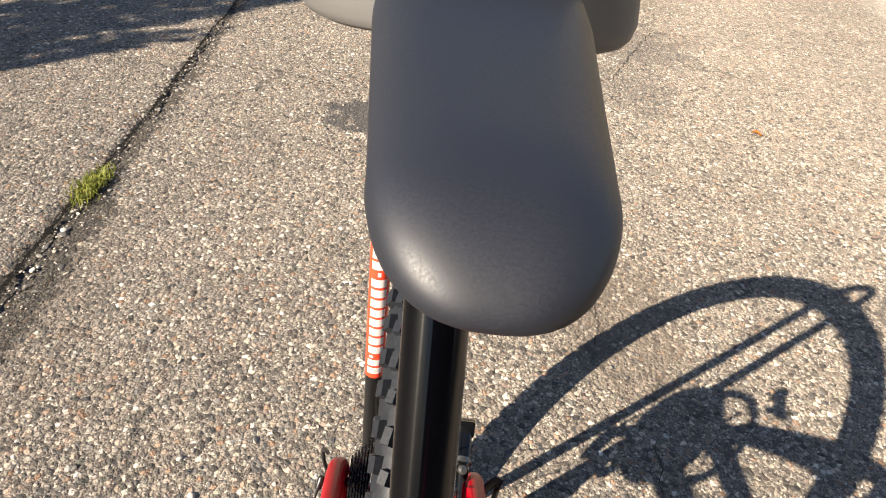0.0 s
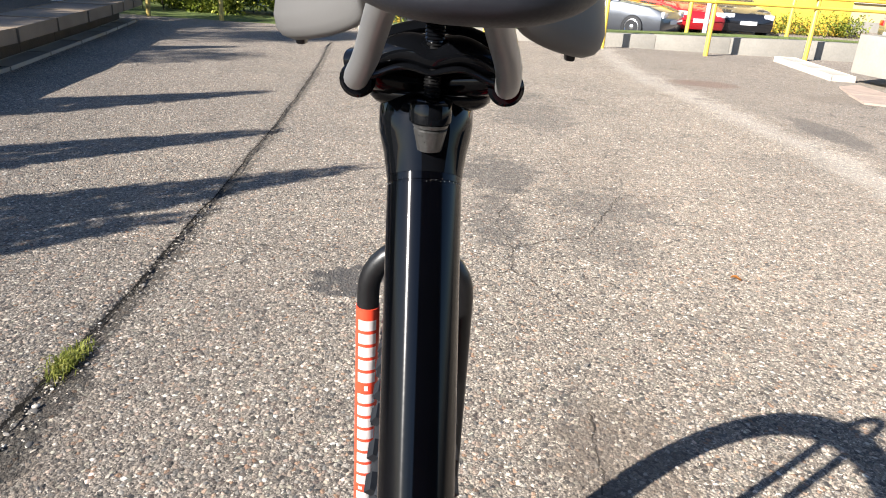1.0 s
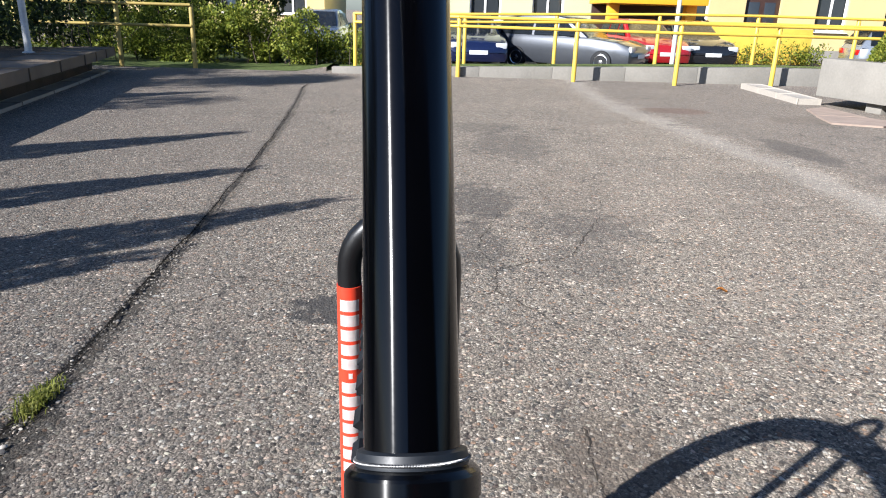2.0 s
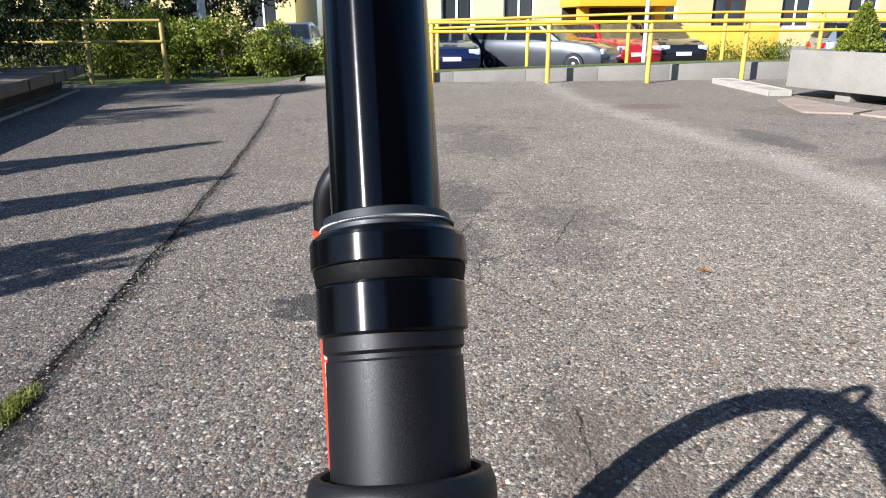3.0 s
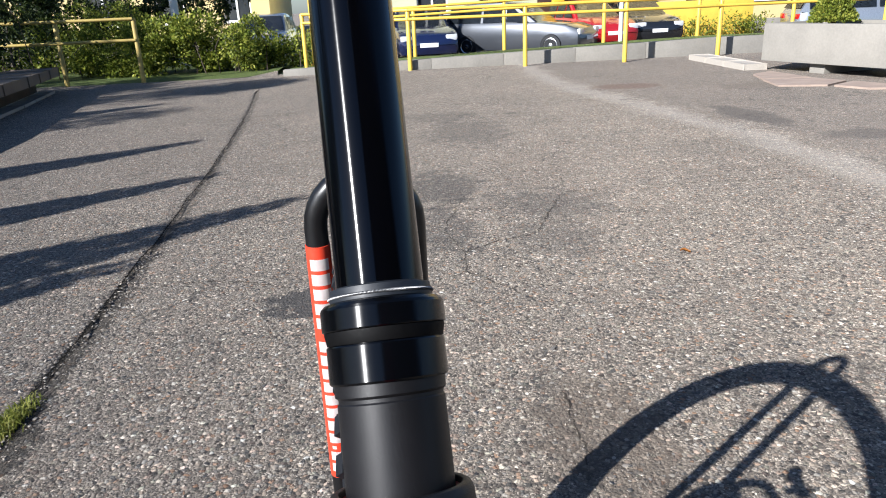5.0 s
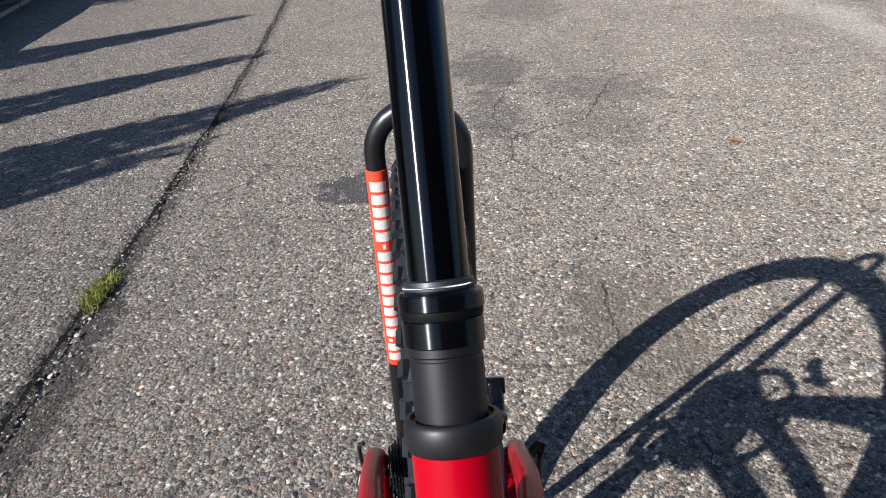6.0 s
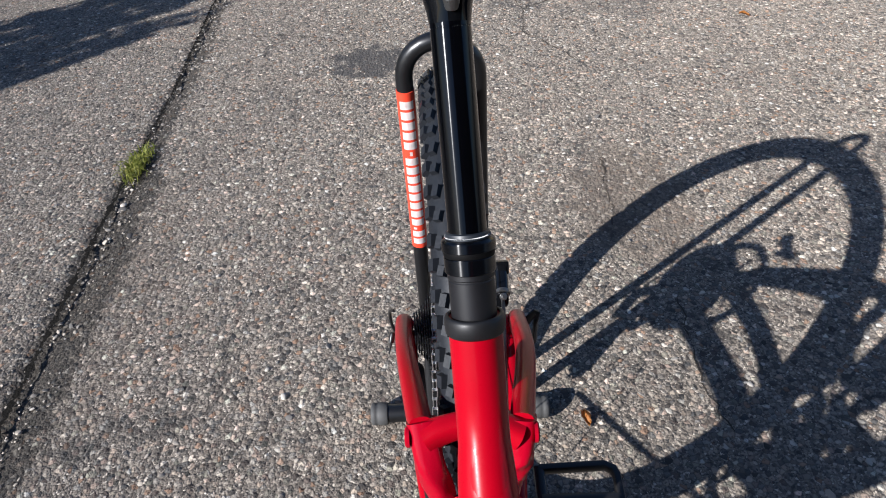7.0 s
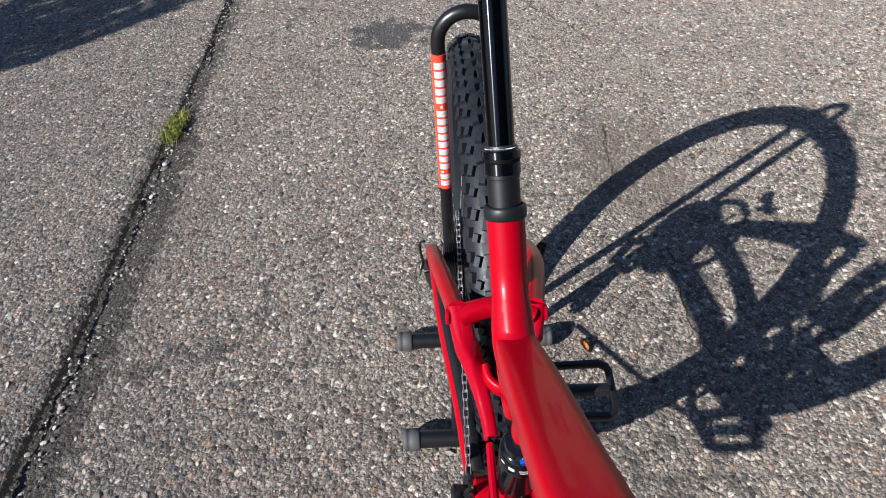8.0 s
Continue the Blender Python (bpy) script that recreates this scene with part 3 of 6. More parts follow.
def tyre_mesh(at, big, w, yaw):
    """A carcass with rows of moulded knobs."""
    bm = B()
    c = big - w
    prof = [(w * 0.92 * math.cos(a), c + w * 0.9 * math.sin(a)) for a in [radians(-40 + 26 * k) for k in range(11)]]
    prof += [(-0.012, c - w * 0.62), (0.012, c - w * 0.62)]
    ring_solid(bm, at, prof, 120, yaw)
    turn = Matrix.Rotation(yaw, 3, "Z")
    rnd = random.Random(4)

    def knob(theta, phi, length, width, height, skew=0.0):
        """theta: round the wheel; phi: round the section, 0 at the crown."""
        er = Vector((0, math.cos(theta), math.sin(theta)))
        et = Vector((0, -math.sin(theta), math.cos(theta)))
        nx = Vector((1, 0, 0))
        out = (er * math.cos(phi) + nx * math.sin(phi)).normalized()
        across = (nx * math.cos(phi) - er * math.sin(phi)).normalized()
        centre = er * c + nx * 0 + out * (w * 0.90)
        e1 = (et * math.cos(skew) + across * math.sin(skew)).normalized()
        e2 = out.cross(e1).normalized()
        low, top = [], []
        for a, b in ((-1, -1), (1, -1), (1, 1), (-1, 1)):
            low.append(bm.verts.new(Vector(at) + turn @ (centre + e1 * a * length / 2 + e2 * b * width / 2 - out * 0.003)))
            top.append(bm.verts.new(Vector(at) + turn @ (centre + e1 * a * length * 0.42 + e2 * b * width * 0.42 + out * height)))
        bm.faces.new(top)
        for i in range(4):
            j = (i + 1) % 4
            bm.faces.new((low[i], low[j], top[j], top[i]))

    n = 80
    for k in range(n):
        t = 2 * math.pi * k / n
        h = 0.0058
        if k % 2:
            for s in (-1, 1):
                knob(t, s * 0.19, 0.0160, 0.0100, h, s * 0.2)
        else:
            for s in (-1, 1):
                knob(t, s * 0.26, 0.0160, 0.0105, h, -s * 0.1)
        for s in (-1, 1):
            knob(t + math.pi / n, s * 0.64, 0.0120 if k % 2 else 0.0155, 0.0095, h, s * 0.3)
            knob(t + (0.4 if k % 2 else 0.6) * math.pi / n, s * 1.02, 0.0150, 0.0105, h * 1.05, s * 0.12)
            knob(t, s * 1.38, 0.007, 0.012, h * 0.55, 0)
    bmesh.ops.recalc_face_normals(bm, faces=bm.faces)
    return bm


def gear(bm, at, x, radius, teeth, thick, yaw, hole=0.0):
    turn = Matrix.Rotation(yaw, 3, "Z")
    n = teeth * 4
    a_ring, b_ring, c_ring, d_ring = [], [], [], []
    for k in range(n):
        a = 2 * math.pi * k / n
        r = radius + (0.0035, 0.0035, -0.001, -0.001)[k % 4]
        for ring, xx, rr in ((a_ring, x - thick / 2, r), (b_ring, x + thick / 2, r), (c_ring, x - thick / 2, hole), (d_ring, x + thick / 2, hole)):
            ring.append(bm.verts.new(Vector(at) + turn @ Vector((xx, rr * math.cos(a), rr * math.sin(a)))))
    for k in range(n):
        j = (k + 1) % n
        bm.faces.new((a_ring[k], a_ring[j], b_ring[j], b_ring[k]))
        bm.faces.new((c_ring[k], c_ring[j], a_ring[j], a_ring[k]))
        bm.faces.new((b_ring[k], b_ring[j], d_ring[j], d_ring[k]))
        bm.faces.new((d_ring[k], d_ring[j], c_ring[j], c_ring[k]))


def build_wheel(name, at, yaw, rear):
    at = Vector(at)
    rr = WHEEL_R - 2 * TYRE_R + 0.010
    rim = B()
    ring_solid(rim, at, [(-0.0145, rr + 0.010), (-0.0150, rr + 0.002), (-0.008, rr - 0.014), (0.008, rr - 0.014), (0.0150, rr + 0.002), (0.0145, rr + 0.010), (0.0, rr + 0.004)], 96, yaw)
    wheel = part(name, rim, "plastic", bike, "black alloy rim with thin spokes")
    part("tyre", tyre_mesh(at, WHEEL_R - 0.004, TYRE_R, yaw), "rubber", wheel, "black knobby off-road tyre", sharp=30)
    turn = Matrix.Rotation(yaw, 3, "Z")
    ax = turn @ Vector((1, 0, 0))
    hub = B()
    lathe(hub, at - ax * 0.062, ax, [(0, 0.009), (0.004, 0.014), (0.018, 0.015), (0.026, 0.030), (0.030, 0.030), (0.034, 0.017), (0.090, 0.017), (0.094, 0.029), (0.098, 0.029), (0.104, 0.015), (0.120, 0.012), (0.124, 0.008)], 28)
    part("hub", hub, "plastic", wheel)
    for k in range(28):
        side = 1 if k % 2 else -1
        t = 2 * math.pi * k / 28
        t2 = t + (0.55 if (k // 2) % 2 else -0.55)
        p = at + turn @ Vector((side * 0.031, 0.028 * math.cos(t2), 0.028 * math.sin(t2)))
        q = at + turn @ Vector((side * 0.003, (rr - 0.012) * math.cos(t), (rr - 0.012) * math.sin(t)))
        part("spoke", tube(B(), [p, q], 0.0010, 5), "tread_side", wheel)
    rotor = B()
    gear(rotor, at, 0.048 if rear else 0.04, 0.088, 40, 0.002, yaw, 0.072)
    for k in range(6):
        t = 2 * math.pi * k / 6
        p = at + turn @ Vector((0.047, 0.018 * math.cos(t), 0.018 * math.sin(t)))
        q = at + turn @ Vector((0.048, 0.074 * math.cos(t + 0.5), 0.074 * math.sin(t + 0.5)))
        tube(rotor, [p, q], (0.005, 0.001), 6)
    part("brake_rotor", rotor, "steel", wheel, "thin steel brake disc")
    if rear:
        for k, (teeth, r) in enumerate(((42, 0.089), (37, 0.079), (32, 0.069), (28, 0.061), (24, 0.053), (21, 0.047), (18, 0.041), (16, 0.037), (14, 0.033), (12, 0.029), (11, 0.026))):
            bm = B()
            gear(bm, at, -0.0285 - 0.0037 * k, r, teeth, 0.0018, yaw, 0.017)
            part("cassette_sprocket", bm, "dark_steel", wheel)
    return wheel


YAW = math.atan(0.040)
rear_wheel = build_wheel("rear_wheel", HUB, YAW, True)
FRONT = Vector((0.112, -1.195, 0.391))
front_wheel = build_wheel("front_wheel", FRONT, YAW + 0.04, False)

# seat post, along its slanted axis
CLAMP = Vector((0.0278, -0.3585, 0.8268))
RING = Vector((0.0206, -0.2700, 0.9995))
AXIS = (RING - CLAMP).normalized()


COL = CLAMP + AXIS * 0.0381  # lower rim of the collar
lower = B()
lathe(lower, COL - AXIS * 0.16, AXIS, [(0, 0.0158), (0.1528, 0.0158), (0.1533, 0.0154), (0.1543, 0.0154), (0.1551, 0.0163), (0.1600, 0.0163)], 64)
seatpost = part("seatpost", lower, "satin", bike, "black dropper seatpost with glossy upper tube")
collar = B()
lathe(collar, (0, 0, 0), (0, 0, 1), [(-0.0016, 0.0160), (-0.0015, 0.0170), (-0.0009, 0.0175), (0.0092, 0.0175), (0.0096, 0.0173), (0.0098, 0.0168), (0.0136, 0.0174), (0.0138, 0.0181), (0.0141, 0.0184), (0.0198, 0.0184), (0.0206, 0.0181), (0.0216, 0.0170), (0.0219, 0.0156), (0.0223, 0.0150)], 72)
part("collar", collar, "turned_collar", seatpost, "polished black seal collar with a waist", sharp=20).matrix_basis = along(COL, AXIS)
band = B()
lathe(band, COL + AXIS * 0.0098, AXIS, [(0, 0.0160), (0.0001, 0.01715), (0.0004, 0.01725), (0.0034, 0.01785), (0.0038, 0.01780), (0.0039, 0.0160)], 72)
part("collar_groove", band, "groove", seatpost, "matte black groove round the collar")
wiper = B()
lathe(wiper, COL + AXIS * 0.0218, AXIS, [(0, 0.0152), (0.0012, 0.0154), (0.0024, 0.0152), (0.0040, 0.0149), (0.0044, 0.0138), (0.0046, 0.0133)], 64)
part("wiper_seal", wiper, "wiper", seatpost, "dark rubber wiper seal")
spring = B()
s_, u_, d_ = basis(AXIS)
coil = []
for k in range(2600):
    a = 2 * math.pi * k / 2600
    b = 260 * a
    r = 0.0154 + 0.0004 * math.cos(b)
    coil.append(COL + AXIS * (0.0235 + 0.0004 * math.sin(b)) + (s_ * math.cos(a) + u_ * math.sin(a)) * r)
tube(spring, coil, 0.00013, 4)
lathe(spring, COL + AXIS * 0.0235, AXIS, [(-0.0004, 0.0151), (0.0, 0.0157), (0.0004, 0.0151)], 64)
part("garter_spring", spring, "rail", seatpost, "thin steel garter spring", sharp=60)
RINGH = (RING - COL).length
upper = B()
lathe(upper, (0, 0, 0), (0, 0, 1), [(0, 0.0131), (RINGH - 0.0104, 0.0131), (RINGH - 0.0102, 0.0128), (RINGH - 0.0096, 0.0128), (RINGH - 0.0094, 0.0131), (RINGH - 0.003, 0.0132), (RINGH + 0.003, 0.0132)], 72)
part("stanchion", upper, "turned", seatpost, "mirror-black upper tube").matrix_basis = along(COL + AXIS * 0.01, AXIS)
weld = B()
rnd = random.Random(2)
for k in range(90):
    a = 2 * math.pi * rnd.random()
    p = COL + AXIS * (RINGH + rnd.gauss(0.0001, 0.00035)) + (s_ * math.cos(a) + u_ * math.sin(a)) * 0.01315
    bmesh.ops.create_icosphere(weld, subdivisions=1, radius=rnd.uniform(0.00006, 0.00015), matrix=Matrix.Translation(p))
part("bond_line", weld, "steel", seatpost, "speckled bright bond line")

# head: cradle, upper clamp, front bolt and barrel nut
HEAD = Vector((0.0196, -0.2560, 1.0266))
neck = B()
lathe(neck, RING, AXIS, [(-0.009, 0.0120), (-0.0085, 0.01335), (-0.006, 0.0136), (0.000, 0.0146), (0.005, 0.0158), (0.010, 0.0166), (0.016, 0.0167), (0.021, 0.0150)], 64)
neck.transform(Matrix.Translation(AXIS * 0.0115))
part("head_neck", neck, "gloss", seatpost, "flared glossy black neck")
head = B()
body = [HEAD + Vector((0.0012 + 0.0210 * a, -0.003, 0.0040)) for a in [-1 + 0.1 * k for k in range(21)]]
tube(head, body, [(0.0125 * max(0.12, math.sqrt(1 - (abs(k - 10) / 10.2) ** 2)), 0.0066 * max(0.12, math.sqrt(1 - (abs(k - 10) / 10.2) ** 2) ** 0.7)) for k in range(21)], 20)
box(head, HEAD + Vector((0.001, 0.003, 0.004)), (0.031, 0.026, 0.020), 0.008, Matrix.Rotation(-0.45, 3, "X"))
arms = [HEAD + Vector(p) for p in ((-0.0225, -0.004, 0.0105), (-0.0175, -0.004, 0.0100), (-0.010, -0.002, 0.0090), (0.002, 0.0, 0.0085), (0.014, -0.002, 0.0095), (0.0215, -0.004, 0.0105), (0.0262, -0.004, 0.0110))]
tube(head, spline(arms, 4), [(0.0125, 0.0042 + 0.0034 * math.sin(math.pi * k / 24)) for k in range(25)], 18, power=2.4)
RAIL_L, RAIL_R = HEAD + Vector((-0.0225, 0, 0.0105)), HEAD + Vector((0.0262, 0, 0.0105))
for c in (RAIL_L, RAIL_R):
    lathe(head, c + Vector((0, -0.0195, -0.0012)), (0, 1, 0.03), [(0, 0.0048), (0.0012, 0.0060), (0.036, 0.0060), (0.038, 0.0046)], 24)
part("post_head", head, "gloss", seatpost, "glossy black forged head")
top = B()
pts = []
for k in range(41):
    a = (k - 20) / 20
    wave = 0.0013 * math.cos(6.98 * (abs(a) - 0.35)) if abs(a) < 0.8 else -0.0013
    pts.append(HEAD + Vector((0.0018 + a * 0.0262, -0.0140 + 0.005 * a * a, 0.0188 + wave - 0.0030 * abs(a) ** 1.6)))
tube(top, pts, [(0.0105 - 0.002 * max(0.0, abs(k - 20) / 20 - 0.75) * 4, 0.0048 + 0.0007 * math.cos((k - 20) * 0.15)) for k in range(41)], 28, power=2.3)
lip = B()
tube(lip, [p + Vector((0, -0.0088, -0.0046)) for p in pts[3:-3]], [(0.0022, 0.0012)] * 35, 12)
upper_plate = part("upper_clamp", top, "gloss", seatpost, "curved glossy rail clamp")
part("clamp_lip", lip, "gloss", upper_plate)
rear_plate = B()
pts = []
for k in range(11):
    a = (k - 5) / 5
    pts.append(HEAD + Vector((0.0018 + a * 0.027, 0.009, 0.0255 - 0.0085 * abs(a) ** 1.7)))
tube(rear_plate, pts, [(0.007, 0.0026)] * 11, 16)
part("clamp_rib", rear_plate, "gloss", upper_plate)
bx, by = 0.0020, -0.0199
bolt = B()
bd = Vector((0.004, -0.04, 1)).normalized()
front = HEAD + Vector((bx, by, 0.0))
prof = [(-0.002, 0.0022)]
for k in range(20):
    prof += [(0.0011 * k, 0.0023), (0.0011 * k + 0.00055, 0.0029)]
lathe(bolt, front + bd * 0.003, bd, prof, 24)
clamp_bolt = part("clamp_bolt", bolt, "dark_steel", seatpost, "threaded clamp bolt", sharp=15)
cap = B()
prof = [(0, 0.0024), (0.0004, 0.0030)]
for k in range(6):
    prof += [(0.0008 + 0.0011 * k, 0.0029), (0.0013 + 0.0011 * k, 0.0033)]
lathe(cap, front + bd * 0.0228, bd, prof + [(0.0078, 0.0030), (0.0080, 0.0018), (0.0066, 0.0014)], 24)
part("bolt_end", cap, "gloss", clamp_bolt, "black threaded bolt end", sharp=15)
ear = B()
lathe(ear, front + Vector((0, -0.0006, -0.0030)), bd, [(0, 0.0062), (0.0009, 0.0071), (0.0068, 0.0071), (0.0084, 0.0060), (0.0088, 0.0042)], 28)
box(ear, front + Vector((0, 0.0085, 0.0012)), (0.0142, 0.017, 0.0080), 0.002)
part("bolt_lug", ear, "gloss", seatpost)
nut = B()
prof = [(0, 0.0030), (0.0004, 0.0041), (0.0074, 0.0056), (0.0078, 0.0052), (0.0081, 0.0048), (0.0084, 0.0058), (0.0094, 0.0060), (0.0096, 0.0050)]
lathe(nut, front + Vector((0.0002, -0.0012, -0.0122)), bd, prof, 44)
for v in nut.verts:
    q = v.co - front
    if 0.0004 < (v.co - front - Vector((0.0002, -0.0012, -0.0122))).dot(bd) < 0.0072 and v.index % 2:
        v.co -= Vector((q.x, q.y, 0)) * 0.03
part("barrel_nut", nut, "nut_steel", seatpost, "knurled grey steel barrel nut", sharp=18)

# seat clamp ring
ring = B()
lathe(ring, CLAMP - AXIS * 0.0076, AXIS, [(0, 0.0183), (0.0002, 0.0196), (0.0018, 0.0208), (0.008, 0.0212), (0.0112, 0.0211), (0.0134, 0.0203), (0.0140, 0.0192), (0.0138, 0.0180), (0.0120, 0.0174), (0.004, 0.0174)], 72)
part("seat_clamp", ring, "clamp", bike, "matte black seat clamp ring", sharp=50)

# frame
frame_top = CLAMP - AXIS * 0.004
JOIN = Vector((0.0325, -0.447, 0.716))
BB = Vector((0.0300, -0.415, 0.372))
HEADTUBE = (Vector((0.0960, -0.885, 0.955)), Vector((0.1000, -0.940, 0.835)))
seat_tube = B()
tube(seat_tube, spline([frame_top, frame_top - AXIS * 0.028, Vector((0.0302, -0.393, 0.763)), Vector((0.0316, -0.424, 0.735)), JOIN + Vector((0.0010, -0.012, -0.009))], 6), [0.0188] * 20 + [0.0186 - 0.0008 * k for k in range(5)], 40)
frame_part = part("frame", seat_tube, "red", bike, "glossy red aluminium frame tube")
slot = B()
lathe(slot, frame_top - AXIS * 0.002, AXIS, [(0, 0.0172), (0.001, 0.0188), (0.0105, 0.0188), (0.0105, 0.0172)], 64)
part("tube_lip", slot, "red", frame_part)
top_tube = B()
tt = spline([JOIN + Vector((-0.0005, 0.010, -0.002)), Vector((0.0415, -0.50, 0.741)), Vector((0.0600, -0.655, 0.813)), Vector((0.0820, -0.79, 0.878)), HEADTUBE[0] + Vector((0, 0.015, -0.035))], 7)
tube(top_tube, tt, [(0.0190 + 0.0095 * min(1, k / 14), 0.0190 + 0.004 * min(1, k / 14)) for k in range(len(tt))], 64, power=5.0)
part("top_tube", top_tube, "red", frame_part, "faceted red top tube", sharp=50)
gusset = B()
tube(gusset, spline([Vector((0.0305, -0.400, 0.756)), JOIN + Vector((0, 0.008, 0.006)), Vector((0.037, -0.485, 0.722))], 6), [(0.0180 + 0.0038 * math.sin(math.pi * k / 12), 0.0178 + 0.003 * math.sin(math.pi * k / 12)) for k in range(13)], 30)
part("tube_junction", gusset, "red", frame_part)
down = B()
dt = spline([BB + Vector((0, -0.02, 0.0)), Vector((0.043, -0.500, 0.405)), Vector((0.048, -0.576, 0.503)), Vector((0.056, -0.640, 0.605)), Vector((0.074, -0.755, 0.725)), HEADTUBE[1] + Vector((0, 0.02, 0.025))], 6)
tube(down, dt, (0.027, 0.031), 28, power=2.5)
part("down_tube", down, "red", frame_part)
ht = B()
lathe(ht, HEADTUBE[1], HEADTUBE[0] - HEADTUBE[1], [(0, 0.027), (0.01, 0.029), (0.02, 0.025), (0.11, 0.024), (0.13, 0.027), (0.14, 0.024)], 32)
part("head_tube", ht, "red", frame_part)
strut = B()
tube(strut, spline([BB, Vector((0.031, -0.432, 0.42)), Vector((0.033, -0.438, 0.458))], 5), [0.019 - 0.0006 * k for k in range(11)], 24)
part("lower_strut", strut, "red_dull", frame_part)
mast = B()
tube(mast, spline([Vector((0.0335, -0.450, 0.622)), Vector((0.0333, -0.452, 0.66)), JOIN + Vector((0, -0.004, -0.012))], 5), [0.0120 + 0.0007 * k for k in range(11)], 24)
part("seat_mast", mast, "red", frame_part)
for sx in (-0.0265, 0.0245):
    plate_ = B()
    tube(plate_, spline([Vector((0.0365 + sx, -0.395, 0.462)), Vector((0.0375 + sx, -0.440, 0.458)), Vector((0.040 + sx, -0.520, 0.470))], 5), (0.0055, 0.016), 14, power=3.0)
    part("shock_plate", plate_, "red_dull", frame_part)
shell = B()
lathe(shell, BB - Vector((0.043, 0, 0)), (1, 0.04, 0), [(0, 0.022), (0.004, 0.026), (0.082, 0.026), (0.086, 0.022)], 32)
part("bottom_bracket_shell", shell, "red", frame_part)

# rear triangle: stays, bridge, links
for s in (-1, 1):
    drop = Vector((0.016 + s * 0.083, 0.030, 0.412))
    mid = Vector((0.021 + s * 0.070, -0.15, 0.545))
    fork_end = Vector((0.0230 + s * 0.047, -0.306, 0.622))
    stay = B()
    pts = spline([drop + Vector((0, 0.004, -0.006)), drop + Vector((-s * 0.001, -0.03, 0.026)), mid, fork_end], 6)
    tube(stay, pts, [(0.0105 + 0.001 * min(1, k / 6) + 0.001 * max(0, k - 13) / 5, 0.0165) for k in range(len(pts))], 20, power=2.8)
    seatstay = part("seatstay", stay, "red", bike, "red box-section seatstay", sharp=45)
    end = B()
    lathe(end, HUB + Vector((s * 0.070, 0.0, 0)), (s, 0, 0), [(0, 0.016), (0.001, 0.019), (0.014, 0.019), (0.016, 0.014), (0.020, 0.012)], 24)
    tube(end, [HUB + Vector((s * 0.077, 0, 0)), drop], (0.008, 0.014), 12)
    part("dropout", end, "red_dull", seatstay)
    cs = B()
    pts = spline([HUB + Vector((s * 0.078, 0.0, -0.012)), Vector((0.018 + s * 0.068, -0.12, 0.389)), Vector((0.024 + s * 0.050, -0.28, 0.384)), Vector((0.028 + s * 0.042, -0.38, 0.364))], 6)
    tube(cs, pts, (0.0115, 0.017), 18, power=2.6)
    chainstay = part("chainstay", cs, "red", bike, "red chainstay with black guard" if s < 0 else "red chainstay")
    if s < 0:
        guard = B()
        pts2 = [p + Vector((0.0062, 0, 0.0062)) for p in pts[3:]]
        tube(guard, pts2, (0.0128, 0.0165), 16, power=2.6)
        part("stay_guard", guard, "plastic", chainstay, "black rubber chainstay guard")
    link = B()
    pts = spline([fork_end + Vector((0, 0.010, 0.006)), Vector((0.0245 + s * 0.042, -0.316 - 0.008 * (s < 0), 0.596)), Vector((0.026 + s * 0.0345, -0.316 - 0.018 * (s < 0), 0.560)), Vector((0.028 + s * 0.0275, -0.332 - 0.020 * (s < 0), 0.528)), Vector((0.0300 + s * 0.0220, -0.368 - 0.014 * (s < 0), 0.507)), Vector((0.0305 + s * 0.0195, -0.402, 0.497))], 5)
    tube(link, pts, [(0.0150 - 0.0062 * min(1.0, k / 20), 0.0150 - 0.003 * k / 25) for k in range(len(pts))], 18, power=3.4)
    rocker = part("rocker_link", link, "red_dull", bike, "forged red rocker link", sharp=45)
    for p, r in ((fork_end + Vector((s * 0.011, -0.004, 0.0)), 0.010), (Vector((0.0305 + s * 0.0240, -0.400, 0.499)), 0.0075)):
        cap = B()
        lathe(cap, p, (s, 0, 0), [(0, r), (0.003, r), (0.0045, r * 0.85), (0.0046, r * 0.5), (0.003, r * 0.45)], 20)
        part("pivot_cap", cap, "red_dull", rocker, "red pivot cap")
yoke = B()
tube(yoke, spline([Vector((0.0065, -0.336, 0.556)), Vector((0.012, -0.354, 0.548)), Vector((0.0275, -0.366, 0.545)), Vector((0.043, -0.354, 0.548)), Vector((0.0485, -0.336, 0.556))], 5), (0.006, 0.011), 14, power=2.6)
part("rocker_yoke", yoke, "red", bike, "curved red yoke between rocker links")
bridge = B()
tube(bridge, spline([Vector((-0.020, -0.310, 0.619)), Vector((-0.004, -0.306, 0.625)), Vector((0.024, -0.302, 0.628)), Vector((0.052, -0.306, 0.625)), Vector((0.068, -0.310, 0.619))], 5), [(0.0150 - 0.0040 * math.sin(math.pi * k / 20), 0.0150 - 0.002 * math.sin(math.pi * k / 20)) for k in range(21)], 22, power=2.7)
part("stay_bridge", bridge, "red", bike, "short red bridge between seatstays")

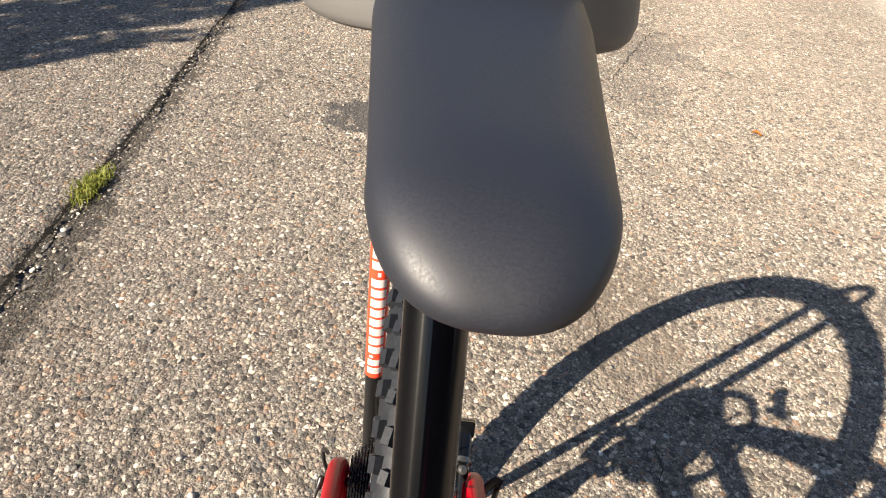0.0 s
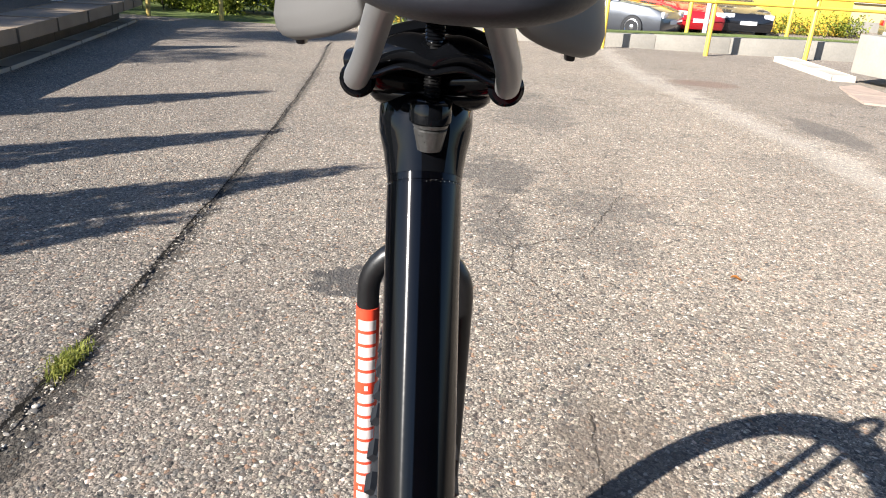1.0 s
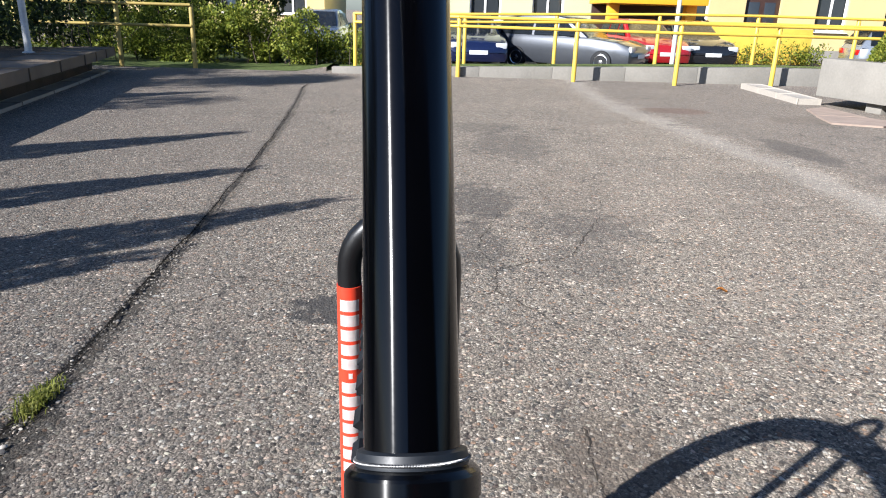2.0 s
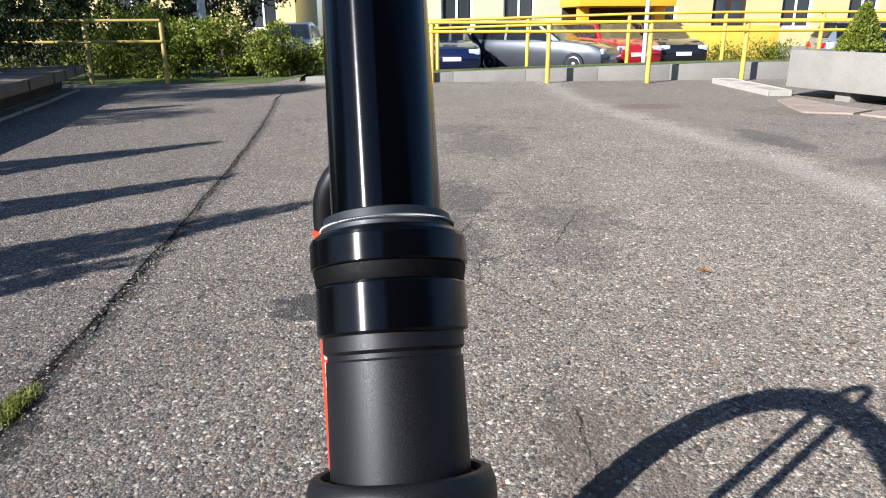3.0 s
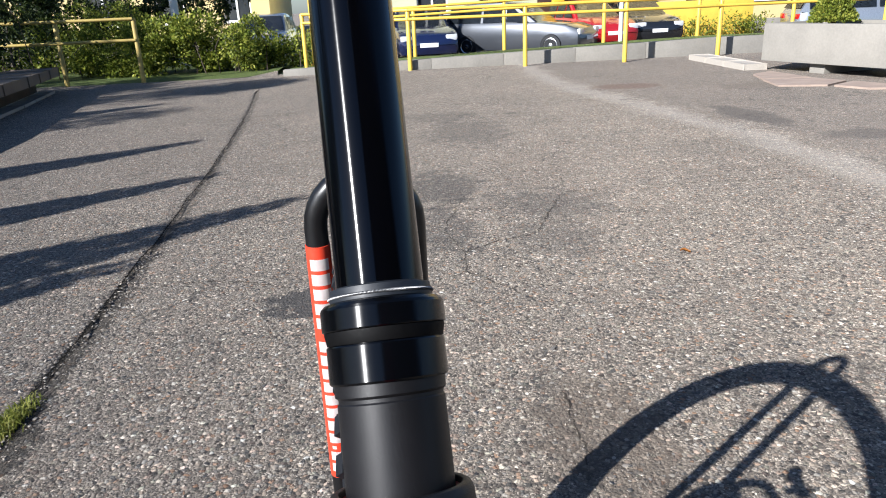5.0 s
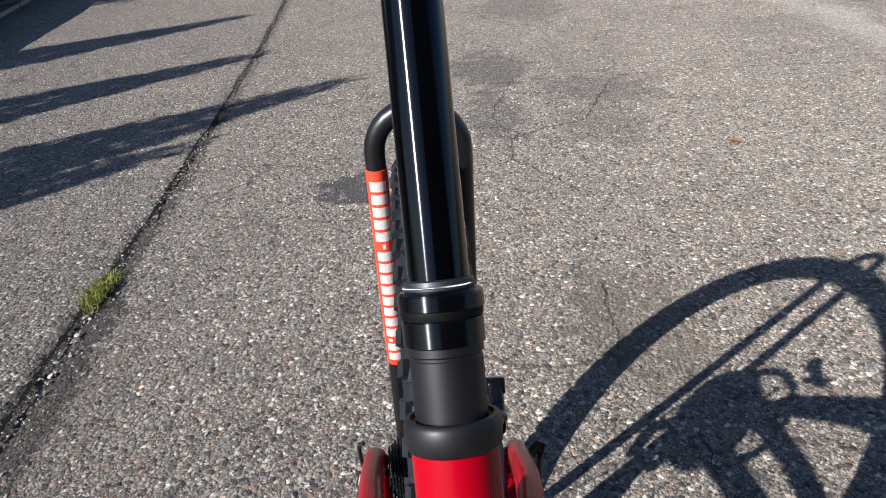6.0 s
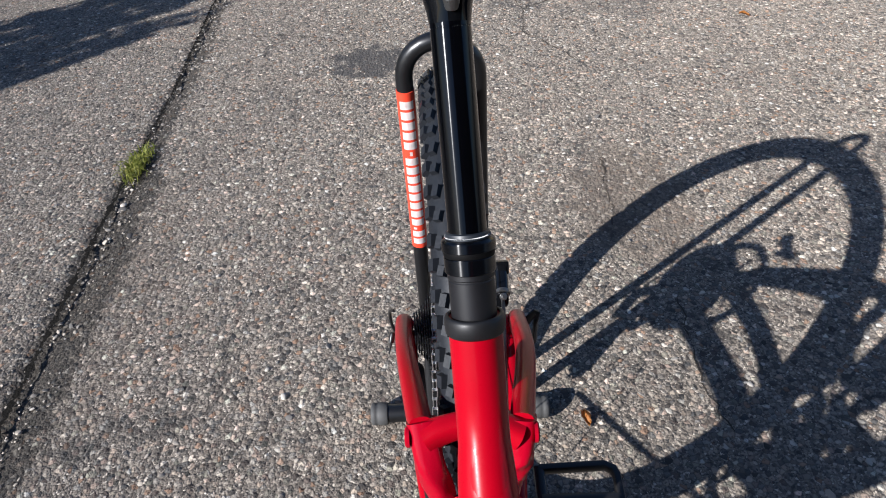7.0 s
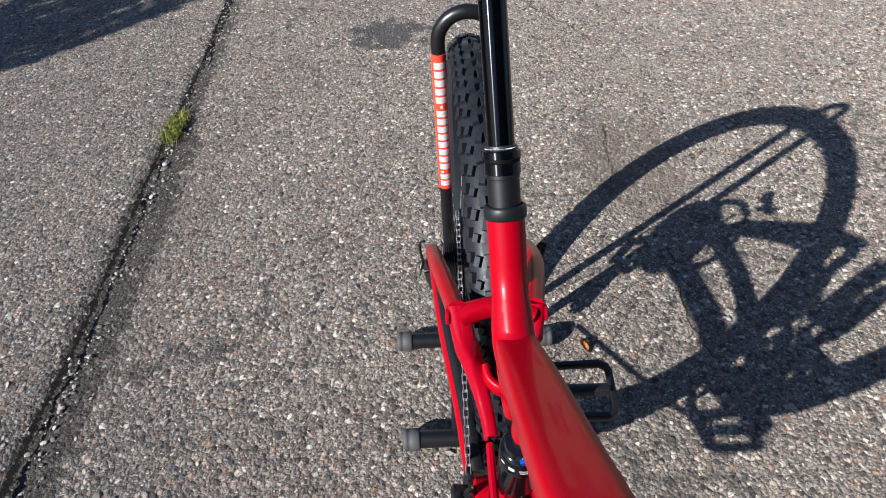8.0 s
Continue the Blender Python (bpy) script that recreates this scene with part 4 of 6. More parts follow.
# shock absorber
SA, SB = Vector((0.0395, -0.4930, 0.6420)), Vector((0.0360, -0.4500, 0.4300))
sh = B()
lathe(sh, SA, SB - SA, [(0, 0.009), (0.004, 0.012), (0.010, 0.013), (0.012, 0.019), (0.022, 0.0195), (0.024, 0.0175), (0.028, 0.0175), (0.030, 0.0215), (0.034, 0.0235), (0.056, 0.0240), (0.057, 0.0230), (0.0585, 0.0230), (0.0595, 0.0240), (0.125, 0.0240), (0.130, 0.020), (0.131, 0.013), (0.20, 0.013), (0.213, 0.011)], 36)
shock = part("shock_absorber", sh, "collar", bike, "black rear shock with white print and a blue knob")
down_ = (SB - SA).normalized()
fore = (Vector((0, -1, 0)) - down_ * down_.dot(Vector((0, -1, 0)))).normalized()
side = down_.cross(fore)
side = side if side.x < 0 else -side
for a, h, w, t in ((1.05, 0.038, 0.24, 0.004), (0.55, 0.037, 0.30, 0.008), (-0.05, 0.038, 0.50, 0.003), (-0.05, 0.044, 0.42, 0.003)):
    bm = B()
    for i in range(6):
        for j in (0, 1):
            ang = a + w * (i / 5 - 0.5)
            bm.verts.new(SA + down_ * (h + t * j) + (fore * math.cos(ang) + side * math.sin(ang)) * 0.0241)
    bm.verts.ensure_lookup_table()
    for i in range(5):
        bm.faces.new([bm.verts[q] for q in (2 * i, 2 * i + 2, 2 * i + 3, 2 * i + 1)])
    bmesh.ops.solidify(bm, geom=bm.faces[:], thickness=0.0003)
    part("print_mark", bm, "white", shock)
kn = B()
lathe(kn, SA + fore * 0.012 + down_ * 0.019, fore, [(0, 0.005), (0.010, 0.005), (0.011, 0.004)], 18)
part("rebound_knob", kn, "blue", shock, "blue adjuster knob")
hang = B()
tube(hang, [SA + Vector((0.001, -0.006, 0.09)), SA + Vector((0, 0, 0.004))], (0.0075, 0.013), 12, power=3.0)
part("shock_mount", hang, "red", frame_part)
# hidden plate added below the top tube to widen the shadow on the ground
web = B()
tube(web, [Vector((0.0585, -0.404, 0.462)), Vector((0.0585, -0.400, 0.500)), Vector((0.0585, -0.408, 0.600)), Vector((0.0575, -0.418, 0.640))], (0.0045, 0.029), 16, power=3.5)
part("shadow_plate", web, "red_dull", frame_part)

# drivetrain
ring_c = BB + Vector((-0.049, 0, 0))
chainring = B()
gear(chainring, BB, -0.049, 0.066, 32, 0.003, YAW, 0.05)
for k in range(4):
    a = k * math.pi / 2 + 0.3
    tube(chainring, [BB + Vector((-0.049, 0.015 * math.cos(a), 0.015 * math.sin(a))), BB + Vector((-0.049, 0.055 * math.cos(a), 0.055 * math.sin(a)))], (0.009, 0.002), 8)
crankset = part("chainring", chainring, "plastic", bike, "black chainring and cranks")
PED = {1: Vector((0.160, -0.229, 0.347)), -1: Vector((-0.128, -0.600, 0.425))}
for s in (1, -1):
    p = PED[s]
    arm = B()
    inner = BB + Vector((s * 0.062, 0, 0))
    outer = Vector((lateral(p.y) + s * 0.082, p.y, p.z))
    tube(arm, spline([inner, inner.lerp(outer, 0.35) + Vector((s * 0.008, 0, 0)), outer], 5), [(0.0085, 0.017 - 0.0007 * k) for k in range(11)], 16, power=3)
    lathe(arm, inner - Vector((s * 0.016, 0, 0)), (s, 0, 0), [(0, 0.015), (0.024, 0.018), (0.028, 0.014)], 24)
    crank = part("crank_arm", arm, "plastic", crankset, "black crank arm")
    pd = B()
    turn = Matrix.Rotation(0.10 * s, 3, "X")
    hw, hl, t = 0.050, 0.047, 0.0075
    c = p.copy()

    def cage(bm, a, b, r):
        tube(bm, [c + turn @ Vector(a), c + turn @ Vector(b)], r, 10, power=3)

    cor = 0.014
    loop = [(-hw, hl - 0.002, 0), (hw - cor, hl, 0), (hw - 0.003, hl - 0.006, 0), (hw, hl - cor, 0), (hw, -hl + cor, 0), (hw - 0.003, -hl + 0.006, 0), (hw - cor, -hl, 0), (-hw, -hl + 0.002, 0)]
    tube(pd, [c + turn @ Vector((s * x, y, z)) for x, y, z in loop], (0.0058, t), 12, power=3)
    cage(pd, (-s * hw, -hl, 0), (-s * hw, hl, 0), (0.0058, t))
    cage(pd, (-s * hw, 0, 0), (s * hw, 0, 0), (0.0095, 0.0085))
    pedal = part("pedal", pd, "plastic", crank, "black flat cage pedal")
bmc = B()


def chain_run(a, b, n):
    for k in range(n):
        p, q = a.lerp(b, (k + 0.06) / n), a.lerp(b, (k + 0.94) / n)
        wide = 0.0032 if k % 2 else 0.0022
        for s in (-1, 1):
            tube(bmc, [p + Vector((s * wide, 0, 0)), p.lerp(q, 0.5) + Vector((s * wide, 0, 0)), q + Vector((s * wide, 0, 0))], [(0.0006, 0.0042), (0.0006, 0.0030), (0.0006, 0.0042)], 8)
        lathe(bmc, p.lerp(q, 0.0) - Vector((0.0034, 0, 0)), (1, 0, 0), [(0, 0.002), (0.0068, 0.002)], 8)


big = HUB + Vector((-0.0335, 0.0, 0.0))
chain_run(big + Vector((0.0, 0.012, 0.0835)), ring_c + Vector((0, -0.005, 0.068)), 34)
tip = [big + Vector((0, 0.0845 * math.sin(a), 0.0845 * math.cos(a))) for a in (0.15, 0.6, 1.1, 1.6, 2.1)]
for p, q in zip(tip, tip[1:]):
    chain_run(p, q, 3)
part("chain", bmc, "chain", bike, "greasy steel roller chain", sharp=30)
bmc = B()
chain_run(ring_c + Vector((0, 0, -0.068)), Vector((-0.030, -0.02, 0.186)), 30)
part("chain", bmc, "chain", bike, "greasy steel roller chain", sharp=30)
der = B()
tube(der, spline([HUB + Vector((-0.083, 0.012, -0.02)), HUB + Vector((-0.092, 0.035, -0.05)), HUB + Vector((-0.080, 0.025, -0.095))], 5), (0.013, 0.011), 14, power=3)
tube(der, [HUB + Vector((-0.052, 0.02, -0.085)), HUB + Vector((-0.048, -0.005, -0.19))], (0.006, 0.018), 12, power=3)
derailleur = part("rear_derailleur", der, "plastic", bike, "black rear derailleur")
for z in (-0.09, -0.185):
    jock = B()
    gear(jock, HUB + Vector((0, 0.015 + z * 0.1, z)), -0.047, 0.021, 11, 0.005, YAW, 0.005)
    part("jockey_wheel", jock, "plastic", derailleur)
hose = B()
tube(hose, spline([HUB + Vector((-0.094, 0.0, 0.045)), HUB + Vector((-0.104, 0.022, 0.020)), HUB + Vector((-0.104, 0.030, -0.02)), HUB + Vector((-0.094, 0.03, -0.05))], 6), 0.0026, 8)
part("cable_housing", hose, "plastic", derailleur)
barrel = B()
lathe(barrel, HUB + Vector((-0.100, -0.006, 0.005)), (-0.2, -0.5, -0.8), [(0, 0.003), (0.002, 0.0042), (0.016, 0.0042), (0.018, 0.002), (0.034, 0.001)], 14)
part("cable_end", barrel, "dark_steel", derailleur, "dark cable end")

# rear brake caliper, hose and axle lever
cal = B()
CAL = Matrix.Translation((-0.011, 0.0, 0.006))
box(cal, (0.087, 0.032, 0.504), (0.017, 0.022, 0.022), 0.005, Matrix.Rotation(-0.6, 3, "X"))
box(cal, (0.085, 0.002, 0.488), (0.015, 0.036, 0.014), 0.004, Matrix.Rotation(-0.6, 3, "X"))
tube(cal, spline([Vector((0.0868, 0.036, 0.506)), Vector((0.087, 0.015, 0.500)), Vector((0.086, -0.010, 0.494)), Vector((0.085, -0.022, 0.500))], 4), (0.009, 0.0095), 14, power=3)
box(cal, (0.0865, 0.034, 0.509), (0.024, 0.016, 0.020), 0.004, Matrix.Rotation(-0.6, 3, "X"))
cal.transform(CAL)
caliper = part("brake_caliper", cal, "collar", bike, "black hydraulic brake caliper")
bj = B()
lathe(bj, (0.086, -0.020, 0.505), (0.3, -0.6, 0.7), [(0, 0.005), (0.004, 0.005), (0.005, 0.003), (0.007, 0.003)], 16)
bj.transform(CAL)
part("banjo_bolt", bj, "nut_steel", caliper, "bright banjo bolt")
ring = B()
lathe(ring, (0.0865, 0.000, 0.4965), (0, -1, -0.2), [(0, 0.0085), (0.001, 0.0106), (0.006, 0.0106), (0.007, 0.0085)], 20)
ring.transform(CAL)
part("banjo_fitting", ring, "nut_steel", caliper, "bright hose fitting")
ho = B()
tube(ho, spline([Vector((0.075, -0.02, 0.508)), Vector((0.072, -0.09, 0.508)), Vector((0.064, -0.20, 0.520)), Vector((0.058, -0.30, 0.515)), Vector((0.05, -0.42, 0.45))], 7), 0.0025, 8)
part("brake_hose", ho, "plastic", caliper)
lev = B()
lathe(lev, HUB + Vector((0.088, 0, 0)), (1, 0, 0), [(0, 0.012), (0.010, 0.012), (0.014, 0.009)], 18)
tube(lev, spline([HUB + Vector((0.101, 0, 0.004)), HUB + Vector((0.117, 0.008, 0.018)), HUB + Vector((0.116, 0.0, -0.035))], 5), (0.004, 0.008), 10)
part("axle_lever", lev, "plastic", bike, "black axle lever")

# saddle with rails
NOSE, TAIL = -0.3895, -0.078
SX, SKEW = 0.0250, 0.040


def saddle_half(v):
    """Half width at v from the nose (0) to the tail (1)."""
    if v < 0.12:
        return 0.0280 * math.sqrt(max(0.0, 1 - (1 - v / 0.12) ** 2)) ** 0.8
    if v < 0.44:
        return 0.0280 + 0.0090 * (v - 0.12) / 0.32
    if v < 0.60:
        return 0.0370 + 0.0010 * (v - 0.44) / 0.16
    f = min(1.0, (v - 0.60) / 0.24)
    wide = 0.0380 + 0.0500 * (f * f * (3 - 2 * f))
    if v > 0.90:
        wide *= math.sqrt(max(0.02, 1 - ((v - 0.90) / 0.108) ** 2))
    return wide


def saddle_mesh():
    bm = B()
    rings = []
    n, m = 72, 40
    for i in range(n + 1):
        v = (i / n) ** 1.5
        y = NOSE + (TAIL - NOSE) * v
        w = max(0.0008, saddle_half(v))
        crown = 1.0865 + 0.004 * max(0, (v - 0.5) * 2) ** 1.5 - 0.0075 * max(0.0, 1 - v / 0.16) ** 2.2
        deep = 0.0180 + 0.0017 * math.sin(min(1, v / 0.5) * math.pi) + 0.020 * max(0, v - 0.5)
        round_end = max(0.02, math.sqrt(max(0.0, 1 - max(0.0, 1 - v / 0.085) ** 2)))
        mid = crown - 0.62 * deep
        ring = []
        for k in range(m):
            a = 2 * math.pi * k / m
            c, s = math.cos(a), math.sin(a)
            x = w * math.copysign(abs(c) ** 0.7, c)
            if s >= 0:
                z = mid + 0.62 * deep * round_end * abs(s) ** 0.8
            else:
                z = mid - 0.55 * deep * round_end * abs(s) ** 0.65
                x *= 1 - 0.20 * abs(s) ** 1.5
            ring.append(bm.verts.new((SX - SKEW * (y + 0.25) + x, y, z)))
        rings.append(ring)
    for a, b in zip(rings, rings[1:]):
        for k in range(m):
            bm.faces.new((a[k], a[(k + 1) % m], b[(k + 1) % m], b[k]))
    bm.faces.new(rings[0][::-1])
    bm.faces.new(rings[-1])
    bmesh.ops.recalc_face_normals(bm, faces=bm.faces)
    return bm


saddle = part("saddle", saddle_mesh(), "saddle", bike, "smooth dark grey saddle on satin metal rails", sharp=70)
base = B()
rings = []
for i in range(30):
    v = 0.52 + 0.46 * i / 29
    y = NOSE + (TAIL - NOSE) * v
    w = saddle_half(v) * 0.97
    z = 1.0640 - 0.0320 * math.sin(min(1.0, (v - 0.52) / 0.32) * math.pi / 2) + 0.008 * max(0.0, (v - 0.86) / 0.12)
    rings.append([base.verts.new((SX - SKEW * (y + 0.25) + w * x, y, z + dz)) for x, dz in ((-0.96, 0.034), (-1.0, 0.012), (-0.985, 0.005), (-0.95, 0.0016), (-0.89, 0.0), (-0.81, 0.0018), (-0.73, 0.009), (-0.62, 0.032), (0.62, 0.032), (0.73, 0.009), (0.81, 0.0018), (0.89, 0.0), (0.95, 0.0016), (0.985, 0.005), (1.0, 0.012), (0.96, 0.034))])
for a, b in zip(rings, rings[1:]):
    for k in range(16):
        base.faces.new((a[k], a[(k + 1) % 16], b[(k + 1) % 16], b[k]))
base.faces.new(rings[0][::-1])
base.faces.new(rings[-1])
bmesh.ops.recalc_face_normals(base, faces=base.faces)
part("saddle_skirt", base, "saddle_side", saddle, "lighter grey moulded skirt", sharp=75)
for s in (-1, 1):
    rl = B()
    c = RAIL_R if s > 0 else RAIL_L
    tube(rl, spline([Vector((SX + s * 0.010 + 0.003, NOSE + 0.040, 1.072)), c + Vector((-0.0085 if s > 0 else 0.0130, -0.070, 0.0265)), c + Vector((-0.0020 if s > 0 else 0.0055, -0.042, 0.0095)), c + Vector((0, -0.022, 0.0)), c, c + Vector((0, 0.03, 0.002)), Vector((SX + s * 0.045 - 0.005, TAIL + 0.03, 1.056))], 7), 0.0040, 16)
    part("saddle_rail", rl, "rail", saddle, "satin grey metal rail")
    tab = B()
    box(tab, (SX - 0.006 + s * 0.0700, -0.128, 1.0330), (0.005, 0.010, 0.007), 0.0015)
    part("skirt_hook", tab, "plastic", saddle)

# fork and cockpit, ahead of the frame
crown = HEADTUBE[1] + Vector((0.0005, -0.012, -0.025))
fk = B()
box(fk, crown, (0.17, 0.05, 0.04), 0.012)
for s in (-1, 1):
    up_ = crown + Vector((s * 0.065, -0.005, 0.01))
    lowp = FRONT + Vector((s * 0.065, 0.02, -0.01))
    tube(fk, [up_, up_.lerp(lowp, 0.4), up_.lerp(lowp, 0.42), lowp], [0.016, 0.016, 0.021, 0.019], 20)
fork = part("fork", fk, "gloss", bike, "black suspension fork")
stem_top = HEADTUBE[0] + (HEADTUBE[0] - HEADTUBE[1]).normalized() * 0.04
cock = B()
tube(cock, [HEADTUBE[0], stem_top], 0.017, 18)
tube(cock, [stem_top, stem_top + Vector((0.003, -0.06, 0.012))], (0.018, 0.016), 16, power=3)
stem = part("stem", cock, "plastic", bike, "black stem")
bar_c = stem_top + Vector((0.003, -0.065, 0.013))
hb = B()
tube(hb, spline([bar_c + Vector((x, abs(x) * 0.10 + x * 0.24, 0.02 * min(1, abs(x) / 0.15))) for x in (-0.38, -0.25, -0.12, -0.03, 0.03, 0.12, 0.25, 0.38)], 5), 0.0125, 16)
handlebar = part("handlebar", hb, "plastic", bike, "wide black handlebar")
for s in (-1, 1):
    gp = B()
    tube(gp, [bar_c + Vector((s * x, abs(x) * 0.10 + s * x * 0.24, 0.02)) for x in (0.255, 0.26, 0.38, 0.385)], [0.014, 0.0165, 0.0165, 0.013], 18)
    part("grip", gp, "rubber", handlebar)

# ---- stand that holds the rear wheel ----
STAND_Y, STAND_X = 0.122, 0.0065
stand = thing("bike_stand", (STAND_X, STAND_Y, 0.0), "black tubular bike stand with orange sticker and grey rubber feet", "bike stand")
hoop = B()
pts = [Vector((STAND_X - 0.0468, STAND_Y + 0.02, 0.035)), Vector((STAND_X - 0.0468, STAND_Y + 0.01, 0.30)), Vector((STAND_X - 0.0468, STAND_Y, 0.745))]
pts += [Vector((STAND_X - 0.0468 * math.cos(a), STAND_Y - 0.004 * math.sin(a), 0.768 + 0.0495 * math.sin(a))) for a in [math.pi * k / 14 for k in range(15)]]
pts += [Vector((STAND_X + 0.0468, STAND_Y, 0.745)), Vector((STAND_X + 0.0468, STAND_Y + 0.01, 0.30)), Vector((STAND_X + 0.0468, STAND_Y + 0.02, 0.035))]
tube(hoop, pts, 0.0112, 24, up=(0, 1, 0))
part("hoop", hoop, "stand", stand, "glossy black bent steel hoop")
slv = B()
lx = STAND_X - 0.0468
ZT, ZB = 0.752, 0.488
lathe(slv, (lx, STAND_Y - 0.0002, ZT), (0, 0.0224, -1), [(0, 0.0112), (0.0002, 0.0119), (ZT - ZB - 0.0002, 0.0119), (ZT - ZB, 0.0112)], 40)
sleeve = part("sticker", slv, "sticker", stand, "orange-red wrap sticker with white bars")
zz = ZT - 0.0125
for k, (tall, gap) in enumerate([(0.0116, 0.0038)] * 5 + [(0.006, 0.0045)] + [(0.0116, 0.0038)] * 8 + [(0.004, 0.0035)] + [(0.0106, 0.0038)] * 2):
    bm = B()
    wide = 0.80 if tall > 0.007 else (0.16 if tall > 0.005 else 0.2)
    off = 0.0 if tall > 0.005 else -0.4
    for i in range(7):
        a = -math.pi / 2 + 0.08 + off + wide * (i / 3 - 1)
        for z in (zz, zz - tall):
            bm.verts.new((lx + 0.0122 * math.cos(a), STAND_Y + 0.0224 * (ZT - z) - 0.0002 + 0.0122 * math.sin(a), z))
    bm.verts.ensure_lookup_table()
    for i in range(6):
        bm.faces.new([bm.verts[q] for q in (2 * i, 2 * i + 1, 2 * i + 3, 2 * i + 2)])
    bmesh.ops.solidify(bm, geom=bm.faces[:], thickness=0.00025)
    part("print_bar", bm, "white", sleeve)
    zz -= tall + gap
for yy, x0, x1 in ((0.155, -0.172, 0.182), (-0.103, -0.150, 0.165)):
    ft = B()
    tube(ft, [Vector((x0 + 0.02, yy, 0.0225)), Vector((x1 - 0.02, yy, 0.0225))], 0.0180, 20)
    foot = part("foot_tube", ft, "stand", stand, "black steel foot tube")
    for xx, s in ((x0, 1), (x1, -1)):
        cp = B()
        lathe(cp, (xx, yy, 0.0225), (s, 0, 0), [(0, 0.015), (0.002, 0.0210), (0.004, 0.0224), (0.010, 0.0225), (0.011, 0.0219), (0.016, 0.0219), (0.017, 0.0225), (0.032, 0.0224), (0.034, 0.0210), (0.0341, 0.0181)], 24)
        part("rubber_cap", cp, "rubber_grey", foot, "ribbed grey rubber cap")
for s in (-1, 1):
    lg = B()
    tube(lg, [Vector((STAND_X + s * 0.0468, 0.155, 0.030)), Vector((STAND_X + s * 0.0468, -0.103, 0.030))], 0.0112, 18)
    part("base_rail", lg, "stand", stand)


# ---- the yard's surroundings ----
def leaf_cloud(name, material, count, where, size, seed, parent=None, label=""):
    """Many small folded leaves; where(rnd) gives the place and the outward direction of each."""
    rnd = random.Random(seed)
    verts, faces = [], []
    for _ in range(count):
        p, out = where(rnd)
        d = (Vector(out) + Vector((rnd.gauss(0, 0.6), rnd.gauss(0, 0.6), rnd.gauss(0.1, 0.6)))).normalized()
        s, u, _w = basis(d, (rnd.gauss(0, 1), rnd.gauss(0, 1), rnd.gauss(0, 1)))
        a = size * rnd.uniform(0.6, 1.3)
        i = len(verts)
        p = Vector(p)
        verts += [p, p + d * a * 0.5 + s * a * 0.3 + u * a * 0.1, p + d * a, p + d * a * 0.5 - s * a * 0.3 + u * a * 0.1]
        faces += [(i, i + 1, i + 2), (i, i + 2, i + 3)]
    me = bpy.data.meshes.new(name)
    me.from_pydata([tuple(v) for v in verts], [], faces)
    return linked(name, me, material, parent, label, sharp=180)


def grass_tuft(x, y, length, blades, seed, label):
    rnd = random.Random(seed)
    verts, faces = [], []
    for _ in range(blades):
        bx, by = x + rnd.gauss(0, 0.014), y + rnd.gauss(0, 0.032)
        ang = rnd.uniform(0, 6.3)
        h = length * rnd.uniform(0.5, 1.2)
        lean = rnd.uniform(0.3, 1.3)
        d = Vector((math.cos(ang), math.sin(ang), 0))
        side = Vector((-d.y, d.x, 0)) * rnd.uniform(0.0009, 0.0018)
        pts = [Vector((bx, by, -0.008)), Vector((bx, by, 0)) + d * h * 0.3 * lean + Vector((0, 0, h * 0.5)), Vector((bx, by, 0)) + d * h * 0.8 * lean + Vector((0, 0, h * (0.85 - 0.35 * lean)))]
        i = len(verts)
        verts += [pts[0] - side, pts[0] + side, pts[1] + side, pts[1] - side, pts[2]]
        faces += [(i, i + 1, i + 2, i + 3), (i + 3, i + 2, i + 4)]
    me = bpy.data.meshes.new("grass_tuft")
    me.from_pydata([tuple(v) for v in verts], [], faces)
    return tagged(linked("grass_tuft", me, "grass", sharp=180), label, "grass")


grass_tuft(joint_x(1.12) - 0.0, 1.12, 0.046, 300, 3, "green grass tuft growing from the asphalt joint")
grass_tuft(joint_x(1.20) + 0.008, 1.185, 0.030, 150, 5, "green grass tuft growing from the asphalt joint")
def dry_leaf(x, y, size, turn, label):
    leaf = B()
    lv = []
    for i in range(9):
        a = i / 8
        w = size * 0.25 * math.sin(math.pi * min(1, a * 0.9 + 0.08)) * (1 + 0.15 * math.sin(i * 2.1))
        lv.append([leaf.verts.new((0.18 * size * (a - 0.5) + s * w, -size * (a - 0.5), 0.004 + 0.18 * size * abs(s) ** 1.5 + 0.11 * size * math.sin(a * 5))) for s in (-1, -0.5, 0, 0.5, 1)])
    for a, b in zip(lv, lv[1:]):
        for k in range(4):
            leaf.faces.new((a[k], a[k + 1], b[k + 1], b[k]))
    bmesh.ops.solidify(leaf, geom=leaf.faces[:], thickness=0.0008)
    leaf.transform(Matrix.Translation((x, y, 0.0025)) @ Matrix.Rotation(turn, 4, "Z"))
    return tagged(part("dry_leaf", leaf, "dry_leaf"), label, "leaf", "fallen leaves")


dry_leaf(0.254, 0.135, 0.036, 0.1, "curled orange-brown dry leaf on the asphalt")
dry_leaf(1.190, 2.000, 0.040, 1.1, "small orange dry leaf on the asphalt")


